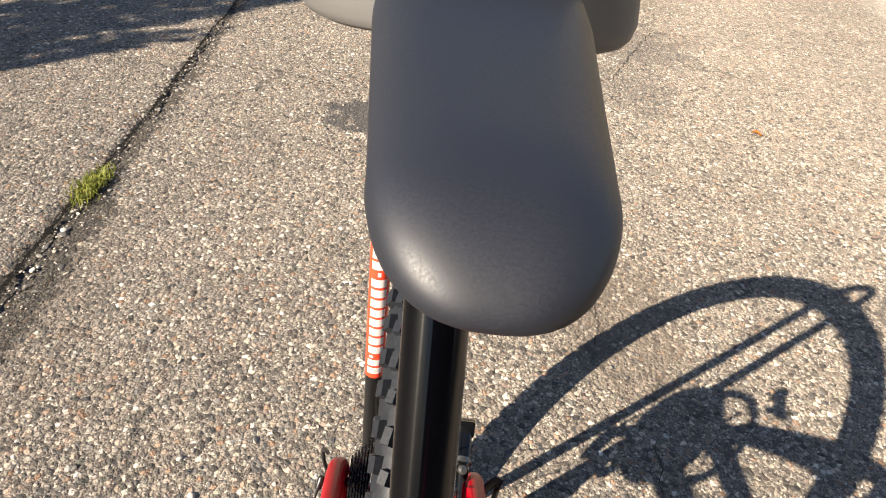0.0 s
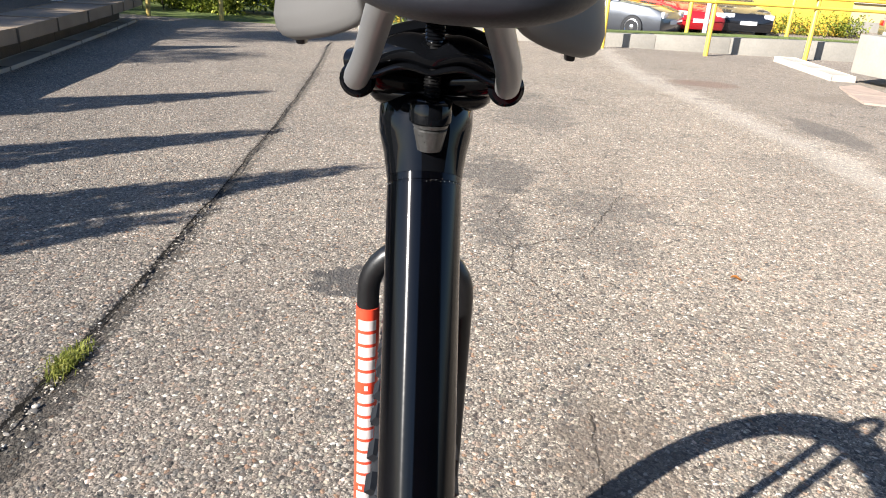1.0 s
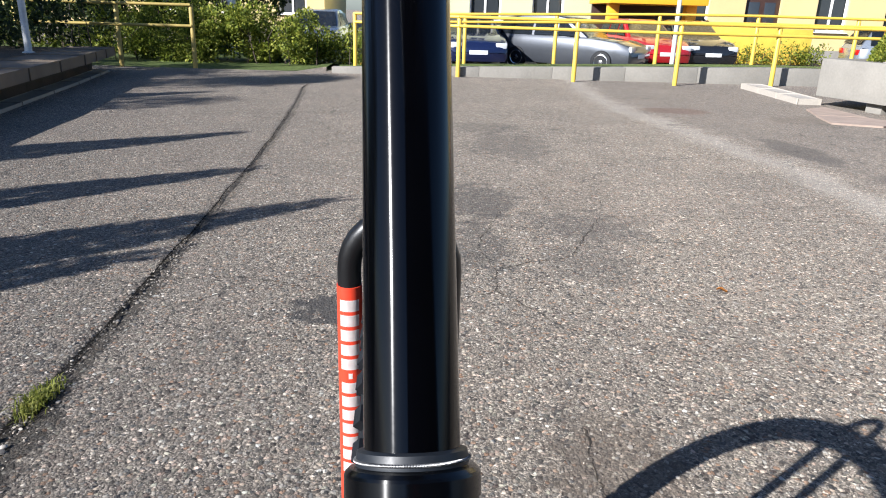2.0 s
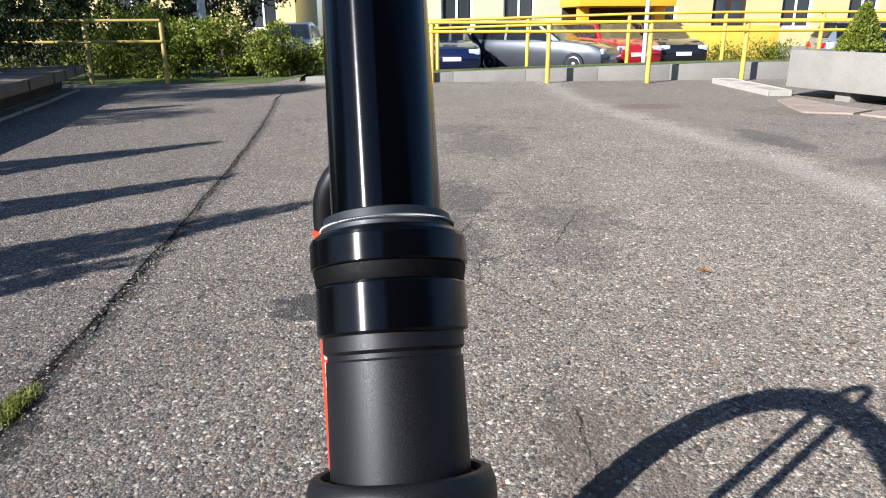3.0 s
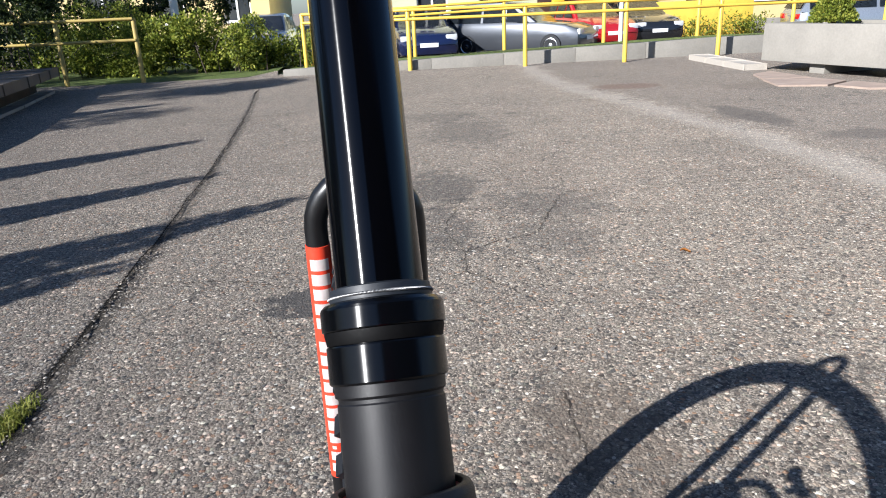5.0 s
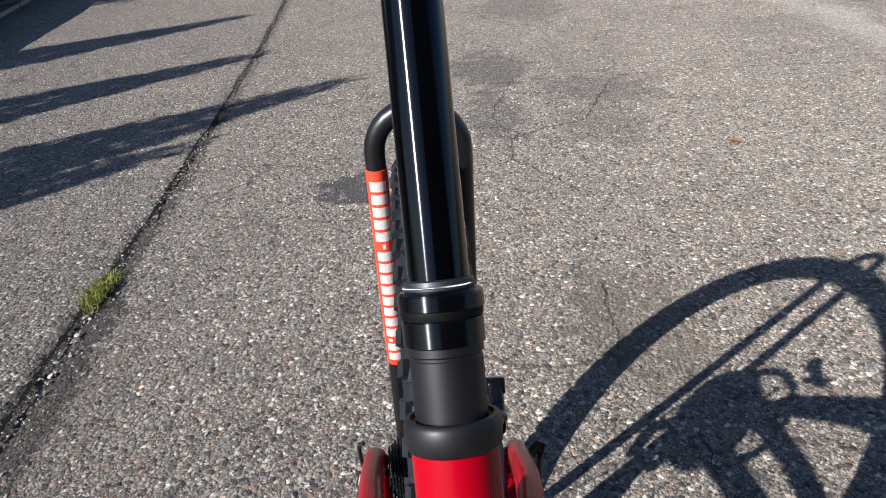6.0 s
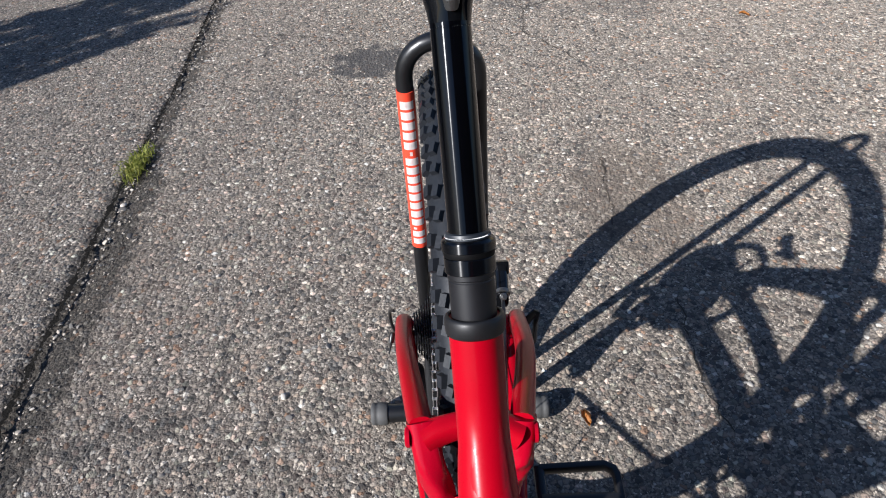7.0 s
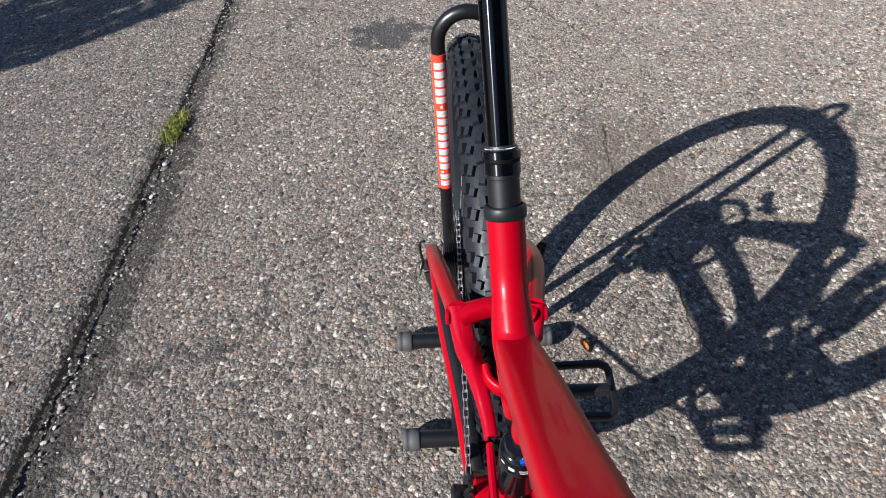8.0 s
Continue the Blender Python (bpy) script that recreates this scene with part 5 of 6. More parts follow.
def pebble(x, y, size, seed, label):
    rnd = random.Random(seed)
    bm = B()
    bmesh.ops.create_icosphere(bm, subdivisions=2, radius=1.0)
    for v in bm.verts:
        k = 1 + 0.22 * noise.noise(v.co * 1.3 + Vector((seed, 0, 0)))
        v.co = Vector((v.co.x * size * k, v.co.y * size * 0.72 * k, v.co.z * size * 0.45 * k))
    bm.transform(Matrix.Translation((x, y, size * 0.22)) @ Matrix.Rotation(rnd.uniform(0, 3), 4, "Z"))
    return tagged(part("pebble", bm, "pale_stone", sharp=50), label, "stone", "loose stones")


for k, (x, y, size) in enumerate(((-0.942, 0.932, 0.014), (-1.393, 1.216, 0.010), (-0.315, 0.985, 0.011), (-0.412, 0.299, 0.009), (-0.364, 0.224, 0.013), (0.601, 0.204, 0.010), (-0.592, 0.612, 0.009), (-0.985, 1.36, 0.008), (-0.93, 0.78, 0.008))):
    pebble(x, y, size * 0.72, k + 1, "pale stone lying on worn asphalt" if k else "white stone lying in the asphalt joint")


def railing(name, posts, heights, material, label, group):
    """Round posts with two rails; posts are (x, y, ground)."""
    x0, y0, g0 = posts[0]
    r = thing(name, (x0, y0, g0), label, "railing", group)
    for x, y, g in posts:
        bm = B()
        lathe(bm, (x, y, g - 0.05), (0, 0, 1), [(0, 0.036), (0.05, 0.036), (heights[0] + 0.045, 0.036), (heights[0] + 0.06, 0.028)], 14)
        part("post", bm, material, r)
    for h in heights:
        for (xa, ya, ga), (xb, yb, gb) in zip(posts, posts[1:]):
            bm = B()
            tube(bm, [(xa, ya - 0.03, ga + h), (xb, yb - 0.03, gb + h)], 0.024, 12)
            part("rail", bm, material, r)
    return r


railing("railing", [(-1.2, 12.15, 0), (0.55, 11.2, 0), (2.38, 10.9, 0), (3.96, 10.75, 0), (5.62, 11.0, 0), (7.4, 11.1, 0), (9.2, 11.2, 0)], (0.93, 0.79), "yellow", "yellow painted tubular steel railing on round posts", "yard railings")
railing("railing", [(px, py, terrain(px, py)) for px, py in ((-1.0, 13.4), (0.75, 13.3), (2.45, 13.2), (4.35, 13.1), (6.2, 13.1), (8.1, 13.1), (10, 13.1))], (0.93, 0.79), "yellow", "yellow painted tubular steel railing on round posts", "yard railings")
railing("railing", [(-6.4, 11.2, 0), (-4.9, 11.35, 0), (-3.75, 11.45, 0)], (0.98, 0.66), "yellow_dull", "dull dark yellow steel railing behind the terrace", "yard railings")

wall = thing("wall_retaining", (4.0, 11.35, 0.0), "low weathered concrete retaining wall with block joints", "wall", kind="structure")
x = -1.5
k = 0
while x < 14:
    bm = B()
    box(bm, (x + 0.599, 11.36, bank(x + 0.6) / 2 - 0.04), (1.196, 0.20, bank(x + 0.6) + 0.10), 0.008)
    for v in bm.verts:
        if v.co.z > 0:
            v.co.z += bank(v.co.x) - bank(x + 0.6)
    part("concrete_block", bm, "concrete", wall)
    x += 1.2
    k += 1

planter = thing("planter", (5.9, 7.6, 0.0), "pale grey cast concrete planter raised on feet", "planter")
pm = Matrix.Translation((5.03, 8.55, 0)) @ Matrix.Rotation(-1.29, 4, "Z")
pb = B()
L, W, H0, H1 = 2.6, 1.0, 0.12, 0.585
for cx, cy, sx, sy in ((L / 2, -0.0 + 0.04, L, 0.08), (L / 2, W - 0.04, L, 0.08), (0.04, W / 2, 0.08, W - 0.164), (L - 0.04, W / 2, 0.08, W - 0.164)):
    box(pb, (cx, cy, (H0 + H1) / 2), (sx, sy, H1 - H0), 0.012)
box(pb, (L / 2, W / 2, H0 + 0.04), (L - 0.17, W - 0.17, 0.07), 0)
pb.transform(pm)
part("tub", pb, "concrete", planter)
for fx in (0.80, L - 0.35):
    bm = B()
    box(bm, (fx, W / 2, 0.06), (0.22, W * 0.8, 0.12), 0.006)
    bm.transform(pm)
    part("foot", bm, "concrete", planter)
bm = B()
box(bm, (L / 2, W / 2, 0.5), (L - 0.18, W - 0.18, 0.06), 0.01)
bm.transform(pm)
part("soil", bm, "soil", planter)
kerb = thing("kerb_slabs", (5.0, 9.4, 0.0), "worn pale kerb slabs laid between the wall and the planter", "kerb", kind="structure")
for k in range(3):
    p, q = Vector((5.10 - 0.05 * k, 10.55 - 0.68 * k, 0.03)), Vector((5.055 - 0.05 * k, 9.89 - 0.68 * k, 0.03))
    bm = B()
    box(bm, (p + q) / 2, ((q - p).length, 0.30, 0.075), 0.012, Matrix.Rotation(math.atan2(q.y - p.y, q.x - p.x), 3, "Z"))
    part("slab", bm, "pale_stone", kerb)
paving = thing("broken_paving", (4.7, 7.2, 0.0), "broken pinkish paving pieces before the planter", "paving", kind="structure")
for outline in ([(4.98, 8.20), (4.62, 7.95), (4.45, 7.40), (4.98, 7.32)], [(4.98, 7.28), (4.42, 7.35), (4.28, 6.78), (4.72, 6.60), (5.10, 6.86)], [(5.14, 6.80), (4.76, 6.55), (4.90, 6.20), (5.40, 6.02)]):
    bm = B()
    plate(bm, outline, 0.03, Matrix.Translation((0, 0, 0.004)))
    part("paving_piece", bm, "pink_stone", paving)


def conifer(x, y, z0, height, radius, seed, label, group, material="thuja", leaf=0.055, dense=1.0):
    """Cone-shaped evergreen: a trunk and many upright sprays."""
    t = thing("conifer", (x, y, z0), label, "conifer", group)
    bm = B()
    lathe(bm, (x, y, z0 - 0.05), (0, 0, 1), [(0, 0.05), (height * 0.5, 0.03), (height * 0.95, 0.008)], 10)
    part("trunk", bm, "bark_dark", t)

    def where(rnd):
        h = 1 - math.sqrt(rnd.random()) * 0.97
        a = rnd.uniform(0, 6.283)
        r = radius * (1 - h) ** 0.9 * rnd.uniform(0.55, 1.05) + 0.015
        r *= 1 + 0.18 * noise.noise((a * 1.2, h * 6, seed))
        return (x + r * math.cos(a), y + r * math.sin(a), z0 + 0.04 + h * height * 0.97), (math.cos(a) * 0.5, math.sin(a) * 0.5, 0.9)

    leaf_cloud("foliage", material, int(5200 * dense * height * radius / 0.6), where, leaf, seed, t)
    return t


conifer(5.67, 8.125, 0.52, 0.60, 0.27, 21, "clipped green cone shrub in the concrete planter", "conifers", "hedge", 0.034, 5.0)

terrace = thing("terrace", (-4.6, 8.0, 0.0), "raised terrace, worn coping over masonry, shade in their dark colours", "terrace", kind="structure")
TE = [(-3.25, 2.2), (-3.65, 5.6), (-4.22, 8.6), (-4.60, 10.4)]
for (xa, ya), (xb, yb) in zip(TE, TE[1:]):
    n = 3
    for k in range(n):
        p = Vector((xa, ya, 0)).lerp(Vector((xb, yb, 0)), k / n)
        q = Vector((xa, ya, 0)).lerp(Vector((xb, yb, 0)), (k + 0.985) / n)
        mid = (p + q) / 2
        ang = math.atan2(q.y - p.y, q.x - p.x)
        m = Matrix.Rotation(ang, 3, "Z")
        bm = B()
        box(bm, mid + m @ Vector((0, 0.30, 0.30)), ((q - p).length, 0.62, 0.10), 0.012, m)
        part("coping_slab", bm, "coping", terrace)
        bm = B()
        box(bm, mid + m @ Vector((0, 0.56, 0.105)), ((q - p).length * 1.01, 0.40, 0.29), 0.0, m)
        part("masonry", bm, "brick", terrace)
        # low pale strip along the foot of the masonry
        bm = B()
        box(bm, mid + m @ Vector((0, 0.20, 0.012)), ((q - p).length, 0.22, 0.035), 0.006, m)
        part("pale_base_strip", bm, "concrete", terrace)
bm = B()
q = [(-3.9, 2.2), (-4.35, 5.6), (-4.75, 8.6), (-4.95, 10.4), (-16, 10.4), (-16, 2.2)]
plate(bm, q, 0.34, Matrix.Translation((0, 0, 0.16)))
part("bed", bm, "soil", terrace)


def hedge(name, x0, x1, y0, y1, z0, h, count, material, seed, label, leafsize=0.06):
    """A loose hedge: stems and leaves gathered in uneven clumps."""
    t = thing(name, ((x0 + x1) / 2, (y0 + y1) / 2, z0), label, "hedge", "shrubs")
    rnd = random.Random(seed)
    bm = B()
    for _ in range(int((x1 - x0) * 5) + 2):
        x, y = rnd.uniform(x0, x1), rnd.uniform(y0, y1)
        tube(bm, [(x, y, z0 - 0.03), (x + rnd.gauss(0, 0.08), y + rnd.gauss(0, 0.08), z0 + h * 0.45), (x + rnd.gauss(0, 0.16), y + rnd.gauss(0, 0.16), z0 + h * rnd.uniform(0.7, 0.95))], [0.012, 0.008, 0.003], 5)
    tagged(part("branchwork", bm, "bark_dark", t), kind="stuff")
    clumps = [(rnd.uniform(x0, x1), rnd.uniform(y0, y1), z0 + h * rnd.uniform(0.08, 0.85), rnd.uniform(0.14, 0.34)) for _ in range(int((x1 - x0) * 14))]

    def where(r):
        cx, cy, cz, cr = clumps[r.randrange(len(clumps))]
        d = Vector((r.gauss(0, 1), r.gauss(0, 1), r.gauss(0, 1))).normalized()
        return Vector((cx, cy, cz)) + d * cr * r.uniform(0.5, 1.0), d

    leaf_cloud("leaves", material, count, where, leafsize, seed + 1, t)
    return t


hedge("hedge", -5.6, -1.9, 12.6, 13.6, 0.0, 0.98, 24000, "hedge", 31, "loose yellow-green hedge along the yard edge")
hedge("hedge", -2.4, -0.9, 12.9, 13.8, 0.0, 0.60, 6000, "hedge", 35, "loose yellow-green shrub beside the railing")
# these terrace shrubs get the dark leaf tone in place of shade
hedge("hedge", -9.5, -5.2, 9.0, 12.4, 0.33, 1.5, 14000, "shrub", 41, "terrace shrubs with shade put into their dark leaf colour", 0.08)
# added leafy row, there to darken the bright gap behind the hedges
hedge("hedge", -10.0, -3.3, 16.2, 17.4, 0.0, 1.75, 17000, "shrub", 81, "added row of dark leaves that darkens the parking lot edge", 0.09)
hedge("hedge", -8.5, -4.5, 14.0, 15.2, 0.0, 1.3, 9000, "hedge", 47, "loose yellow-green hedge along the yard edge", 0.07)

for x, y, r, h, mt, label in ((-5.15, 9.1, 0.045, 5.0, "pole", "slim white painted metal pole on the terrace"), (-4.15, 15.5, 0.09, 6.0, "pole", "pale grey lamp pole behind the hedge"), (5.5, 15.5, 0.05, 5.0, "pole", "slim white painted metal pole on the lawn"), (-1.05, 12.3, 0.05, 2.2, "yellow", "short yellow painted steel pole by the railing")):
    p = thing("pole", (x, y, terrain(x, y) + (0.33 if y < 10 else 0)), label, "pole", "poles")
    bm = B()
    z = terrain(x, y) + (0.33 if y < 10 else 0)
    lathe(bm, (x, y, z - 0.05), (0, 0, 1), [(0, r * 1.7), (0.06, r * 1.7), (0.07, r), (h, r * 0.8), (h + 0.02, r * 0.4)], 14)
    part("shaft", bm, mt, p)


def tree(x, y, z0, height, spread, seed, label, material, count=9000):
    t = thing("tree", (x, y, z0), label, "tree", "trees")
    rnd = random.Random(seed)
    bm = B()
    top = Vector((x + rnd.gauss(0, 0.3), y + rnd.gauss(0, 0.3), z0 + height))
    trunk = spline([Vector((x, y, z0 - 0.1)), Vector((x + 0.1, y, z0 + height * 0.3)), Vector((x - 0.1, y + 0.1, z0 + height * 0.6)), top], 5)
    tube(bm, trunk, [0.18 * (1 - 0.055 * k) for k in range(len(trunk))], 10)
    ends = []
    for k in range(14):
        a = trunk[4 + k * (len(trunk) - 5) // 14]
        ang = k * 2.4 + rnd.random()
        e = a + Vector((math.cos(ang) * spread * rnd.uniform(0.5, 1), math.sin(ang) * spread * rnd.uniform(0.5, 1), rnd.uniform(0.3, 1.4)))
        tube(bm, [a, a.lerp(e, 0.5) + Vector((0, 0, 0.15)), e], [0.06, 0.035, 0.012], 6)
        ends += [e, a.lerp(e, 0.65)]
    part("trunk", bm, "bark_dark", t)
    clumps = [(e + Vector((rnd.gauss(0, 0.35), rnd.gauss(0, 0.35), rnd.gauss(0, 0.3))), rnd.uniform(0.35, 0.8)) for e in ends for _ in range(3)]

    def where(r):
        c, cr = clumps[r.randrange(len(clumps))]
        d = Vector((r.gauss(0, 1), r.gauss(0, 1), r.gauss(0, 1))).normalized()
        return c + d * cr * r.uniform(0.4, 1), d

    leaf_cloud("crown", material, count, where, 0.11, seed + 1, t)


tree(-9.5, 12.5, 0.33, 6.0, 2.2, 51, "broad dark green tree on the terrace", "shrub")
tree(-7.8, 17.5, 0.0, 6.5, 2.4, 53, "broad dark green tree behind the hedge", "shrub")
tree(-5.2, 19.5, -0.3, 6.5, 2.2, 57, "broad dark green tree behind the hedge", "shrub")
# out of view; added only so that its crown shades the terrace
tree(-12.7, 2.0, 0.0, 6.0, 2.7, 59, "unseen broad tree added to shade the terrace", "shrub", 42000)
# unseen evergreens added by the terrace to cast the pointed shadows across the yard
for k, (tx, ty, h) in enumerate(((-0.34, 3.35, 2.1), (-0.97, 4.10, 2.0), (-1.38, 5.45, 2.25), (-2.45, 8.3, 2.1), (-0.95, 2.45, 1.55))):
    conifer(tx + SUN.x * (h + 0.33), ty + SUN.y * (h + 0.33), 0.0 if ty < 2.0 else 0.33 if ty - 1.1827 * (h + 0.33) > 2.3 else 0.0, h if ty - 1.1827 * (h + 0.33) > 2.3 else h + 0.33, 0.50 if k != 4 else 0.3, 61 + k, "unseen narrow evergreen added to cast a pointed shadow", "conifers")


# ---- parked cars ----
def car(x, y, z, yaw, length, width, height, paint, label, estate=False):
    m = Matrix.Translation((x, y, z)) @ Matrix.Rotation(yaw, 4, "Z")
    c = thing("car", (x, y, z), label, "car", "parked cars")
    l2, w2 = length / 2, width / 2
    tail = 0.97 if estate else 0.80
    stations = [(-1.0, 0.36, 0.62, 0.80), (-0.97, 0.24, 0.74, 0.90), (-0.80, 0.20, 0.86, 0.97), (-0.45, 0.19, 0.94, 1.0), (0.0, 0.19, 0.96, 1.0), (0.5, 0.19, 0.97, 1.0), (0.85, 0.21, 0.97, 0.98), (0.97, 0.28, 0.93, 0.92), (1.0, 0.36, 0.85, 0.84)]
    bm = B()
    rings = []
    for s, lo, hi, wf in stations:
        w = w2 * wf
        ring = [(-w * 0.94, lo), (-w, lo + 0.12), (-w, hi - 0.16), (-w * 0.93, hi - 0.03), (-w * 0.80, hi), (w * 0.80, hi), (w * 0.93, hi - 0.03), (w, hi - 0.16), (w, lo + 0.12), (w * 0.94, lo)]
        rings.append([bm.verts.new(m @ Vector((s * l2, b, h))) for b, h in ring])
    for a, b in zip(rings, rings[1:]):
        for k in range(10):
            bm.faces.new((a[k], a[(k + 1) % 10], b[(k + 1) % 10], b[k]))
    bm.faces.new(rings[0][::-1])
    bm.faces.new(rings[-1])
    bmesh.ops.recalc_face_normals(bm, faces=bm.faces)
    body = part("body", bm, paint, c, sharp=40)
    cab = [(-0.42, 0.90, 0.90, 0.86), (-0.06, height - 0.06, height - 0.06, 0.74), (0.10, height, height, 0.72), (0.55, height - 0.01, height - 0.01, 0.72), (tail - 0.14, height - 0.09, height - 0.09, 0.72), (tail, 0.93, 0.93, 0.84)]
    bm = B()
    rings = []
    for s, zt, _, wf in cab:
        rings.append([bm.verts.new(m @ Vector((s * l2, b * w2, h))) for b, h in ((-0.93, 0.88), (-wf, max(zt - 0.03, 0.885)), (-wf * 0.9, max(zt, 0.89)), (wf * 0.9, max(zt, 0.89)), (wf, max(zt - 0.03, 0.885)), (0.93, 0.88))])
    for a, b in zip(rings, rings[1:]):
        for k in range(6):
            bm.faces.new((a[k], a[(k + 1) % 6], b[(k + 1) % 6], b[k]))
    bm.faces.new(rings[0][::-1])
    bm.faces.new(rings[-1])
    bmesh.ops.recalc_face_normals(bm, faces=bm.faces)
    part("cabin", bm, paint, body, sharp=40)
    for s in (-1, 1):
        for a0, a1 in ((-0.30, 0.02), (0.06, 0.36), (0.40, tail - 0.10)):
            bm = B()
            quad = [(a0, 0.95), (a1, 0.95), (a1, height - 0.12), (max(a0, -0.04), height - 0.12)]
            vs = [bm.verts.new(m @ Vector((u * l2, s * w2 * (0.935 - 0.21 * (h - 0.90) / (height - 0.93)) + s * 0.012, h))) for u, h in quad]
            bm.faces.new(vs)
            bmesh.ops.solidify(bm, geom=bm.faces[:], thickness=0.008)
            part("side_window", bm, "car_glass", body)
        for u in (-0.62, 0.60):
            wm = B()
            p = m @ Vector((u * l2, s * (w2 - 0.11), 0.31))
            ax = m.to_3x3() @ Vector((0, s, 0))
            lathe(wm, p, ax, [(0, 0.26), (0.01, 0.305), (0.10, 0.31), (0.125, 0.295), (0.13, 0.21), (0.11, 0.2)], 24)
            wheel = part("wheel", wm, "rubber", c)
            rm = B()
            lathe(rm, p, ax, [(0.02, 0.20), (0.118, 0.205), (0.122, 0.19), (0.105, 0.17), (0.11, 0.06), (0.125, 0.03)], 20)
            part("rim", rm, "steel", wheel)
    for (sa, za, sb, zb), nm in (((-0.40, 0.93, -0.085, height - 0.085), "windscreen"), ((tail + 0.002, 0.97, tail - 0.125, height - 0.12), "rear_window")):
        bm = B()
        k = 0.012 if nm == "windscreen" else -0.012
        vs = [bm.verts.new(m @ Vector((u * l2 - k, b * w2, h + 0.012))) for u, b, h in ((sa, -0.80, za), (sa, 0.80, za), (sb, 0.66, zb), (sb, -0.66, zb))]
        bm.faces.new(vs)
        bmesh.ops.solidify(bm, geom=bm.faces[:], thickness=0.006)
        part(nm, bm, "car_glass", body)
    for s in (-1, 1):
        for u, mat_, zz_ in ((-0.975, "lamp_clear", 0.66), (0.985, "lamp_red", 0.76)):
            bm = B()
            box(bm, (u * l2, s * w2 * 0.70, zz_), (0.10, 0.30, 0.15), 0.03)
            bm.transform(m)
            part("headlight" if u < 0 else "tail_light", bm, mat_, body)
    for u in (-1.0, 1.0):
        bm = B()
        box(bm, (u * (l2 + 0.004), 0, 0.48), (0.012, 0.5, 0.11), 0.003)
        bm.transform(m)
        part("number_plate", bm, "white", body)
    return c


PAINT = {
    "navy": surface("navy_car_paint", (0.008, 0.014, 0.06), 0.25, 0.3, 0.08, 2, 200, 0.0, coat=1.0),
    "silver": surface("silver_car_paint", (0.075, 0.082, 0.095), 0.30, 0.5, 0.06, 2, 200, 0.0, coat=1.0),
    "red": surface("red_car_paint", (0.42, 0.012, 0.016), 0.28, 0.1, 0.08, 2, 200, 0.0, coat=1.0),
    "black": surface("black_car_paint", (0.014, 0.015, 0.018), 0.22, 0.2, 0.08, 2, 200, 0.0, coat=1.0),
    "pale": surface("pale_silver_car_paint", (0.27, 0.30, 0.34), 0.28, 0.5, 0.06, 2, 200, 0.0, coat=1.0),
}
PZ = -0.49
car(1.3, 21.2, PZ, math.pi * 0.52, 4.4, 1.75, 1.46, PAINT["navy"], "dark blue parked estate car", True)
car(4.2, 20.6, PZ, math.pi * 0.80, 4.3, 1.74, 1.50, PAINT["silver"], "silver grey parked hatchback", True)
car(6.9, 23.0, PZ, math.pi * 0.55, 4.1, 1.70, 1.45, PAINT["red"], "bright red parked hatchback")
car(8.6, 23.4, PZ, math.pi * 0.52, 4.2, 1.72, 1.46, PAINT["black"], "black parked saloon car")
car(14.2, 19.6, PZ, math.pi * 0.93, 4.3, 1.75, 1.48, PAINT["pale"], "pale silver parked hatchback", True)
car(18.6, 21.5, PZ, math.pi * 0.9, 4.2, 1.72, 1.46, PAINT["red"], "red parked saloon car")
car(-3.6, 24.5, PZ, math.pi * 0.5, 4.2, 1.72, 1.46, PAINT["pale"], "pale silver parked car behind the trees", True)


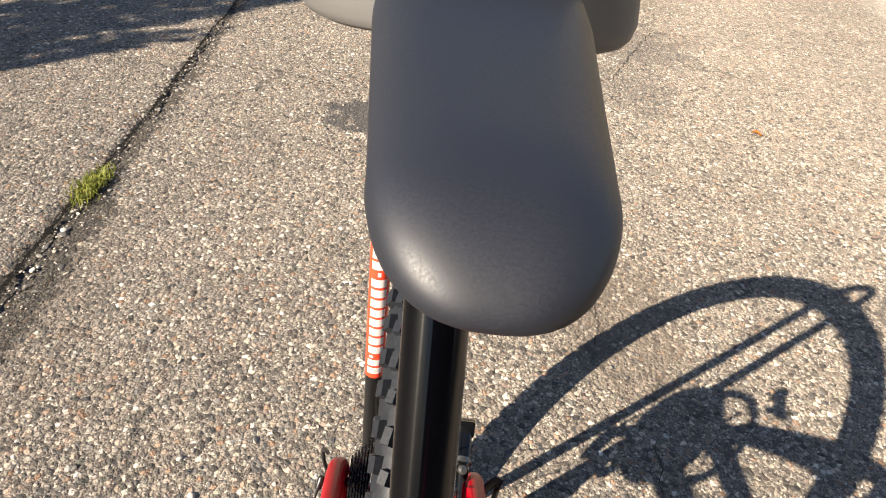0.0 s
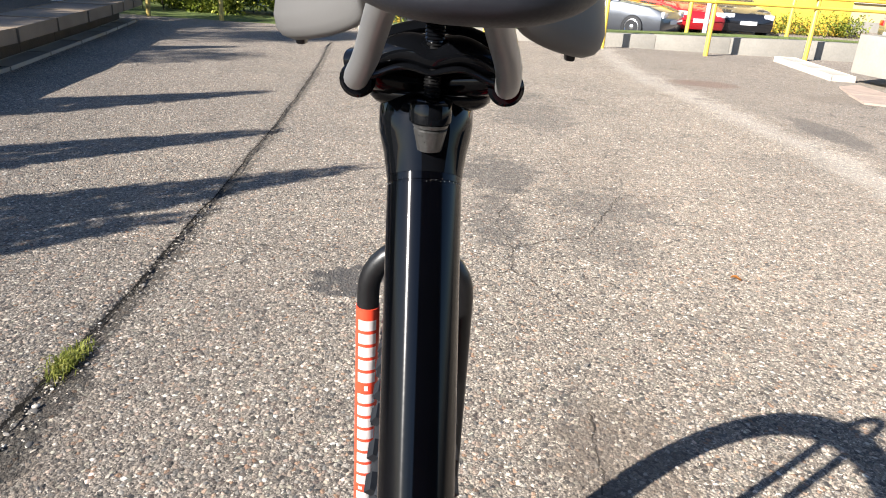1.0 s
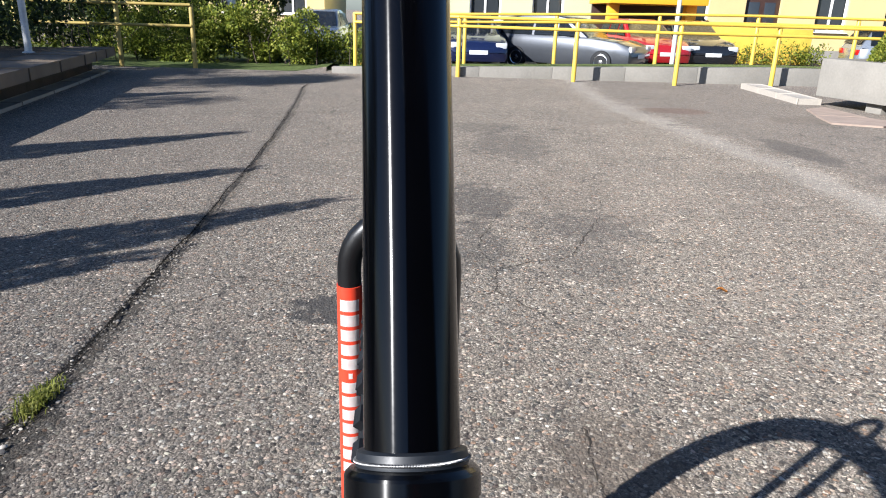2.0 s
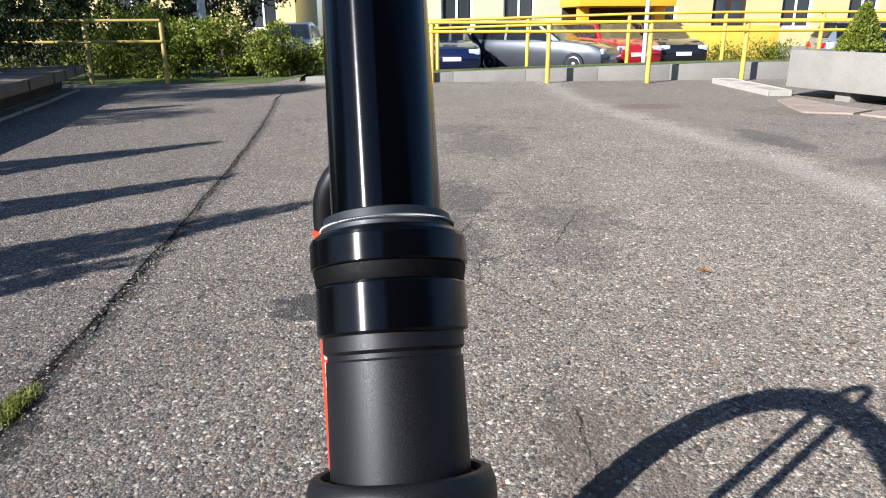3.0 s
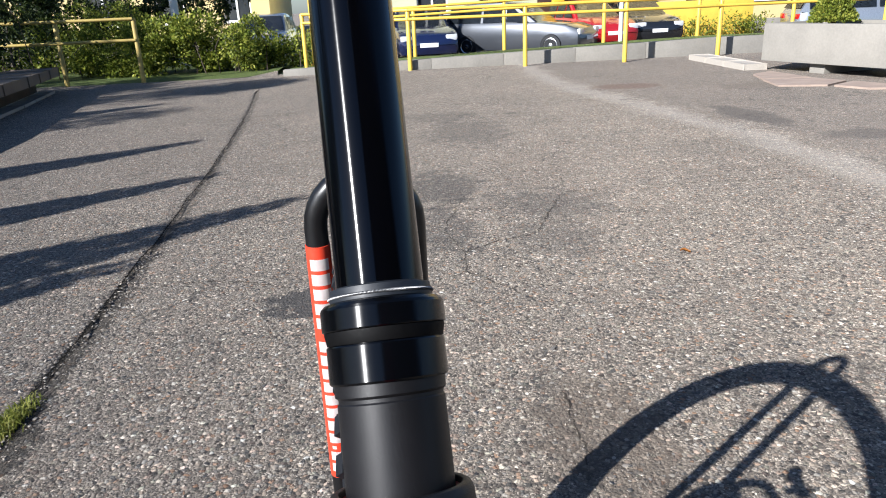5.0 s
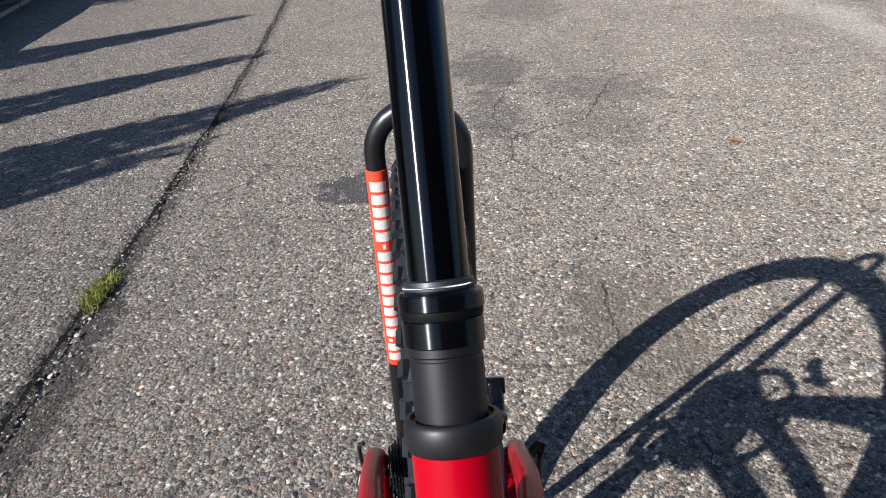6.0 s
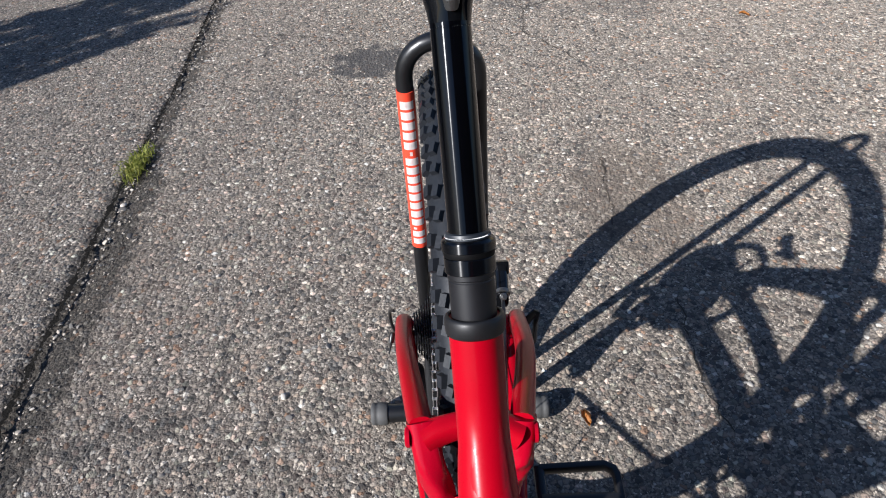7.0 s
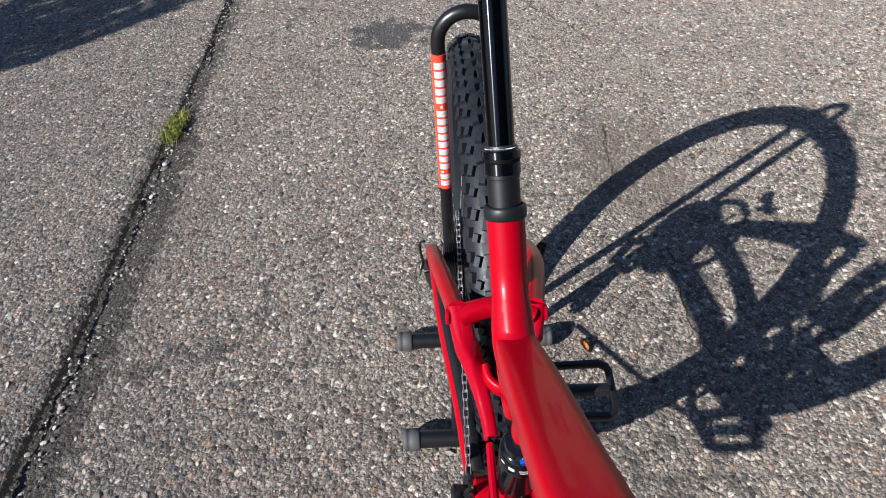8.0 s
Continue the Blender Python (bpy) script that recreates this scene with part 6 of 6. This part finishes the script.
# ---- buildings ----
def facade(name, x0, x1, y, z0, floors, storey, material, bays, label, door_at=()):
    """A long house front with real openings, windows with frames, sills and panes, a plinth and a roof."""
    t = thing(name, ((x0 + x1) / 2, y, z0), label, "building", "buildings")
    depth, thick = 9.0, 0.35
    ww, wh, sill = 1.35, 1.45, 1.15
    step = (x1 - x0) / bays
    holes = []
    for f in range(floors):
        for b in range(bays):
            cx = x0 + step * (b + 0.5)
            if f == 0 and b in door_at:
                holes.append((cx - 0.75, cx + 0.75, z0 + 0.25, z0 + 2.55, "door"))
            else:
                zb = z0 + f * storey + sill
                holes.append((cx - ww / 2, cx + ww / 2, zb, zb + wh, "window"))
    top = z0 + floors * storey + 0.4
    for b in range(bays):
        xa, xb = x0 + step * b, x0 + step * (b + 1)
        mine = sorted([h for h in holes if xa < (h[0] + h[1]) / 2 < xb], key=lambda h: h[2])
        bm = B()
        la, lb = mine[0][0], mine[0][1]
        box(bm, ((xa + la) / 2, y + thick / 2, (z0 + top) / 2), (la - xa, thick, top - z0))
        box(bm, ((xb + lb) / 2, y + thick / 2, (z0 + top) / 2), (xb - lb, thick, top - z0))
        z = z0
        for h in mine:
            box(bm, ((h[0] + h[1]) / 2, y + thick / 2, (z + h[2]) / 2), (h[1] - h[0], thick, max(0.01, h[2] - z)))
            z = h[3]
        box(bm, ((la + lb) / 2, y + thick / 2, (z + top) / 2), (lb - la, thick, top - z))
        part("wall", bm, material, t)
        for h in mine:
            cx, cz = (h[0] + h[1]) / 2, (h[2] + h[3]) / 2
            if h[4] == "door":
                bm = B()
                box(bm, (cx, y + 0.2, cz), (h[1] - h[0] - 0.006, 0.07, h[3] - h[2] - 0.006), 0.006)
                d = part("door", bm, "door", t, "dark brown entrance door")
                for s in (-1, 1):
                    bm = B()
                    box(bm, (cx + s * 0.34, y + 0.16, cz + 0.25), (0.46, 0.02, 1.2), 0.006)
                    part("door_pane", bm, "glass", d)
                continue
            bm = B()
            for dx, dz, sx, sz in ((-ww / 2 + 0.04, 0, 0.08, wh), (ww / 2 - 0.04, 0, 0.08, wh), (0, 0, 0.09, wh - 0.16), (0, wh / 2 - 0.04, ww - 0.16, 0.08), (0, -wh / 2 + 0.04, ww - 0.16, 0.08)):
                box(bm, (cx + dx, y + 0.17, cz + dz), (sx, 0.07, sz), 0.004)
            win = part("window", bm, "frame", t, "white framed casement window")
            for s in (-1, 1):
                bm = B()
                box(bm, (cx + s * 0.295, y + 0.18, cz), (0.50, 0.012, wh - 0.17))
                part("pane", bm, "glass", win)
            bm = B()
            box(bm, (cx, y - 0.04, h[2] - 0.02), (ww + 0.12, 0.16, 0.04), 0.004)
            part("sill", bm, "frame", win)
    bm = B()
    box(bm, ((x0 + x1) / 2, y - 0.02, z0 + 0.10), (x1 - x0, 0.03, 0.60))
    part("plinth", bm, "concrete", t)
    bm = B()
    box(bm, (x0 + 0.175, y + thick + depth / 2, (z0 + top) / 2), (0.35, depth, top - z0))
    box(bm, (x1 - 0.175, y + thick + depth / 2, (z0 + top) / 2), (0.35, depth, top - z0))
    box(bm, ((x0 + x1) / 2, y + thick + depth + 0.18, (z0 + top) / 2), (x1 - x0, 0.34, top - z0))
    part("rear_wall", bm, material, t)
    bm = B()
    ridge = top + 2.2
    prof = [(y - 0.45, top - 0.02), (y + depth / 2, ridge), (y + depth + 1.0, top - 0.02), (y + depth + 1.0, top - 0.2), (y + depth / 2, ridge - 0.2), (y - 0.45, top - 0.2)]
    a = [bm.verts.new((x0 - 0.3, q, z)) for q, z in prof]
    b = [bm.verts.new((x1 + 0.3, q, z)) for q, z in prof]
    bm.faces.new(a)
    bm.faces.new(b[::-1])
    for k in range(6):
        j = (k + 1) % 6
        bm.faces.new((a[k], b[k], b[j], a[j]))
    bmesh.ops.recalc_face_normals(bm, faces=bm.faces)
    part("roof", bm, "roof", t)
    return t


facade("apartment_building", 9.6, 36.0, 30.0, PZ, 3, 2.9, "plaster", 9, "yellow plastered apartment house with white windows", (1,))
facade("apartment_building", -1.5, 9.2, 31.0, PZ, 3, 2.9, "plaster_pale", 4, "pale green-yellow plastered apartment house", ())
facade("apartment_building", -30.0, -5.0, 36.0, PZ, 3, 2.9, "plaster", 8, "yellow plastered apartment house behind trees", (3,))
porch = thing("entrance_porch", (8.4, 27.0, PZ), "orange-yellow entrance porch with a flat canopy", "porch")
bm = B()
box(bm, (8.4, 27.8, 1.75), (3.6, 3.4, 0.55), 0.03)
part("canopy", bm, "orange", porch)
for s in (-1, 1):
    bm = B()
    box(bm, (8.4 + s * 1.45, 27.0, (PZ + 1.48) / 2), (0.40, 0.40, 1.48 - PZ), 0.02)
    part("pillar", bm, "orange", porch)
bm = B()
box(bm, (8.4, 29.4, (PZ + 1.48) / 2), (3.4, 0.15, 1.48 - PZ), 0.01)
part("back_panel", bm, "door", porch)
bm = B()
box(bm, (12.3, 26.5, 0.15), (3.4, 1.6, 1.25), 0.03)
kiosk = part("low_kiosk", bm, "yellow")
tagged(kiosk, "low yellow utility box beside the house", "utility box")
hedge("hedge", 9.5, 14.5, 25.0, 25.8, PZ, 0.75, 3500, "hedge", 71, "low clipped hedge before the house", 0.08)

# unseen wall added behind the camera, closing the yard and darkening the post's reflections
rear = thing("reflection_wall", (4.0, -4.4, 0.0), "unseen dark wall added to darken reflections", "wall", kind="structure")
bm = B()
box(bm, (4.0, -4.4, 4.1), (9.2, 0.35, 8.3), 0.01)
part("wall_panel", bm, "brick", rear)
bm = B()
box(bm, (4.0, -4.2, 0.2), (9.2, 0.05, 0.5), 0.005)
part("plinth", bm, "concrete", rear)
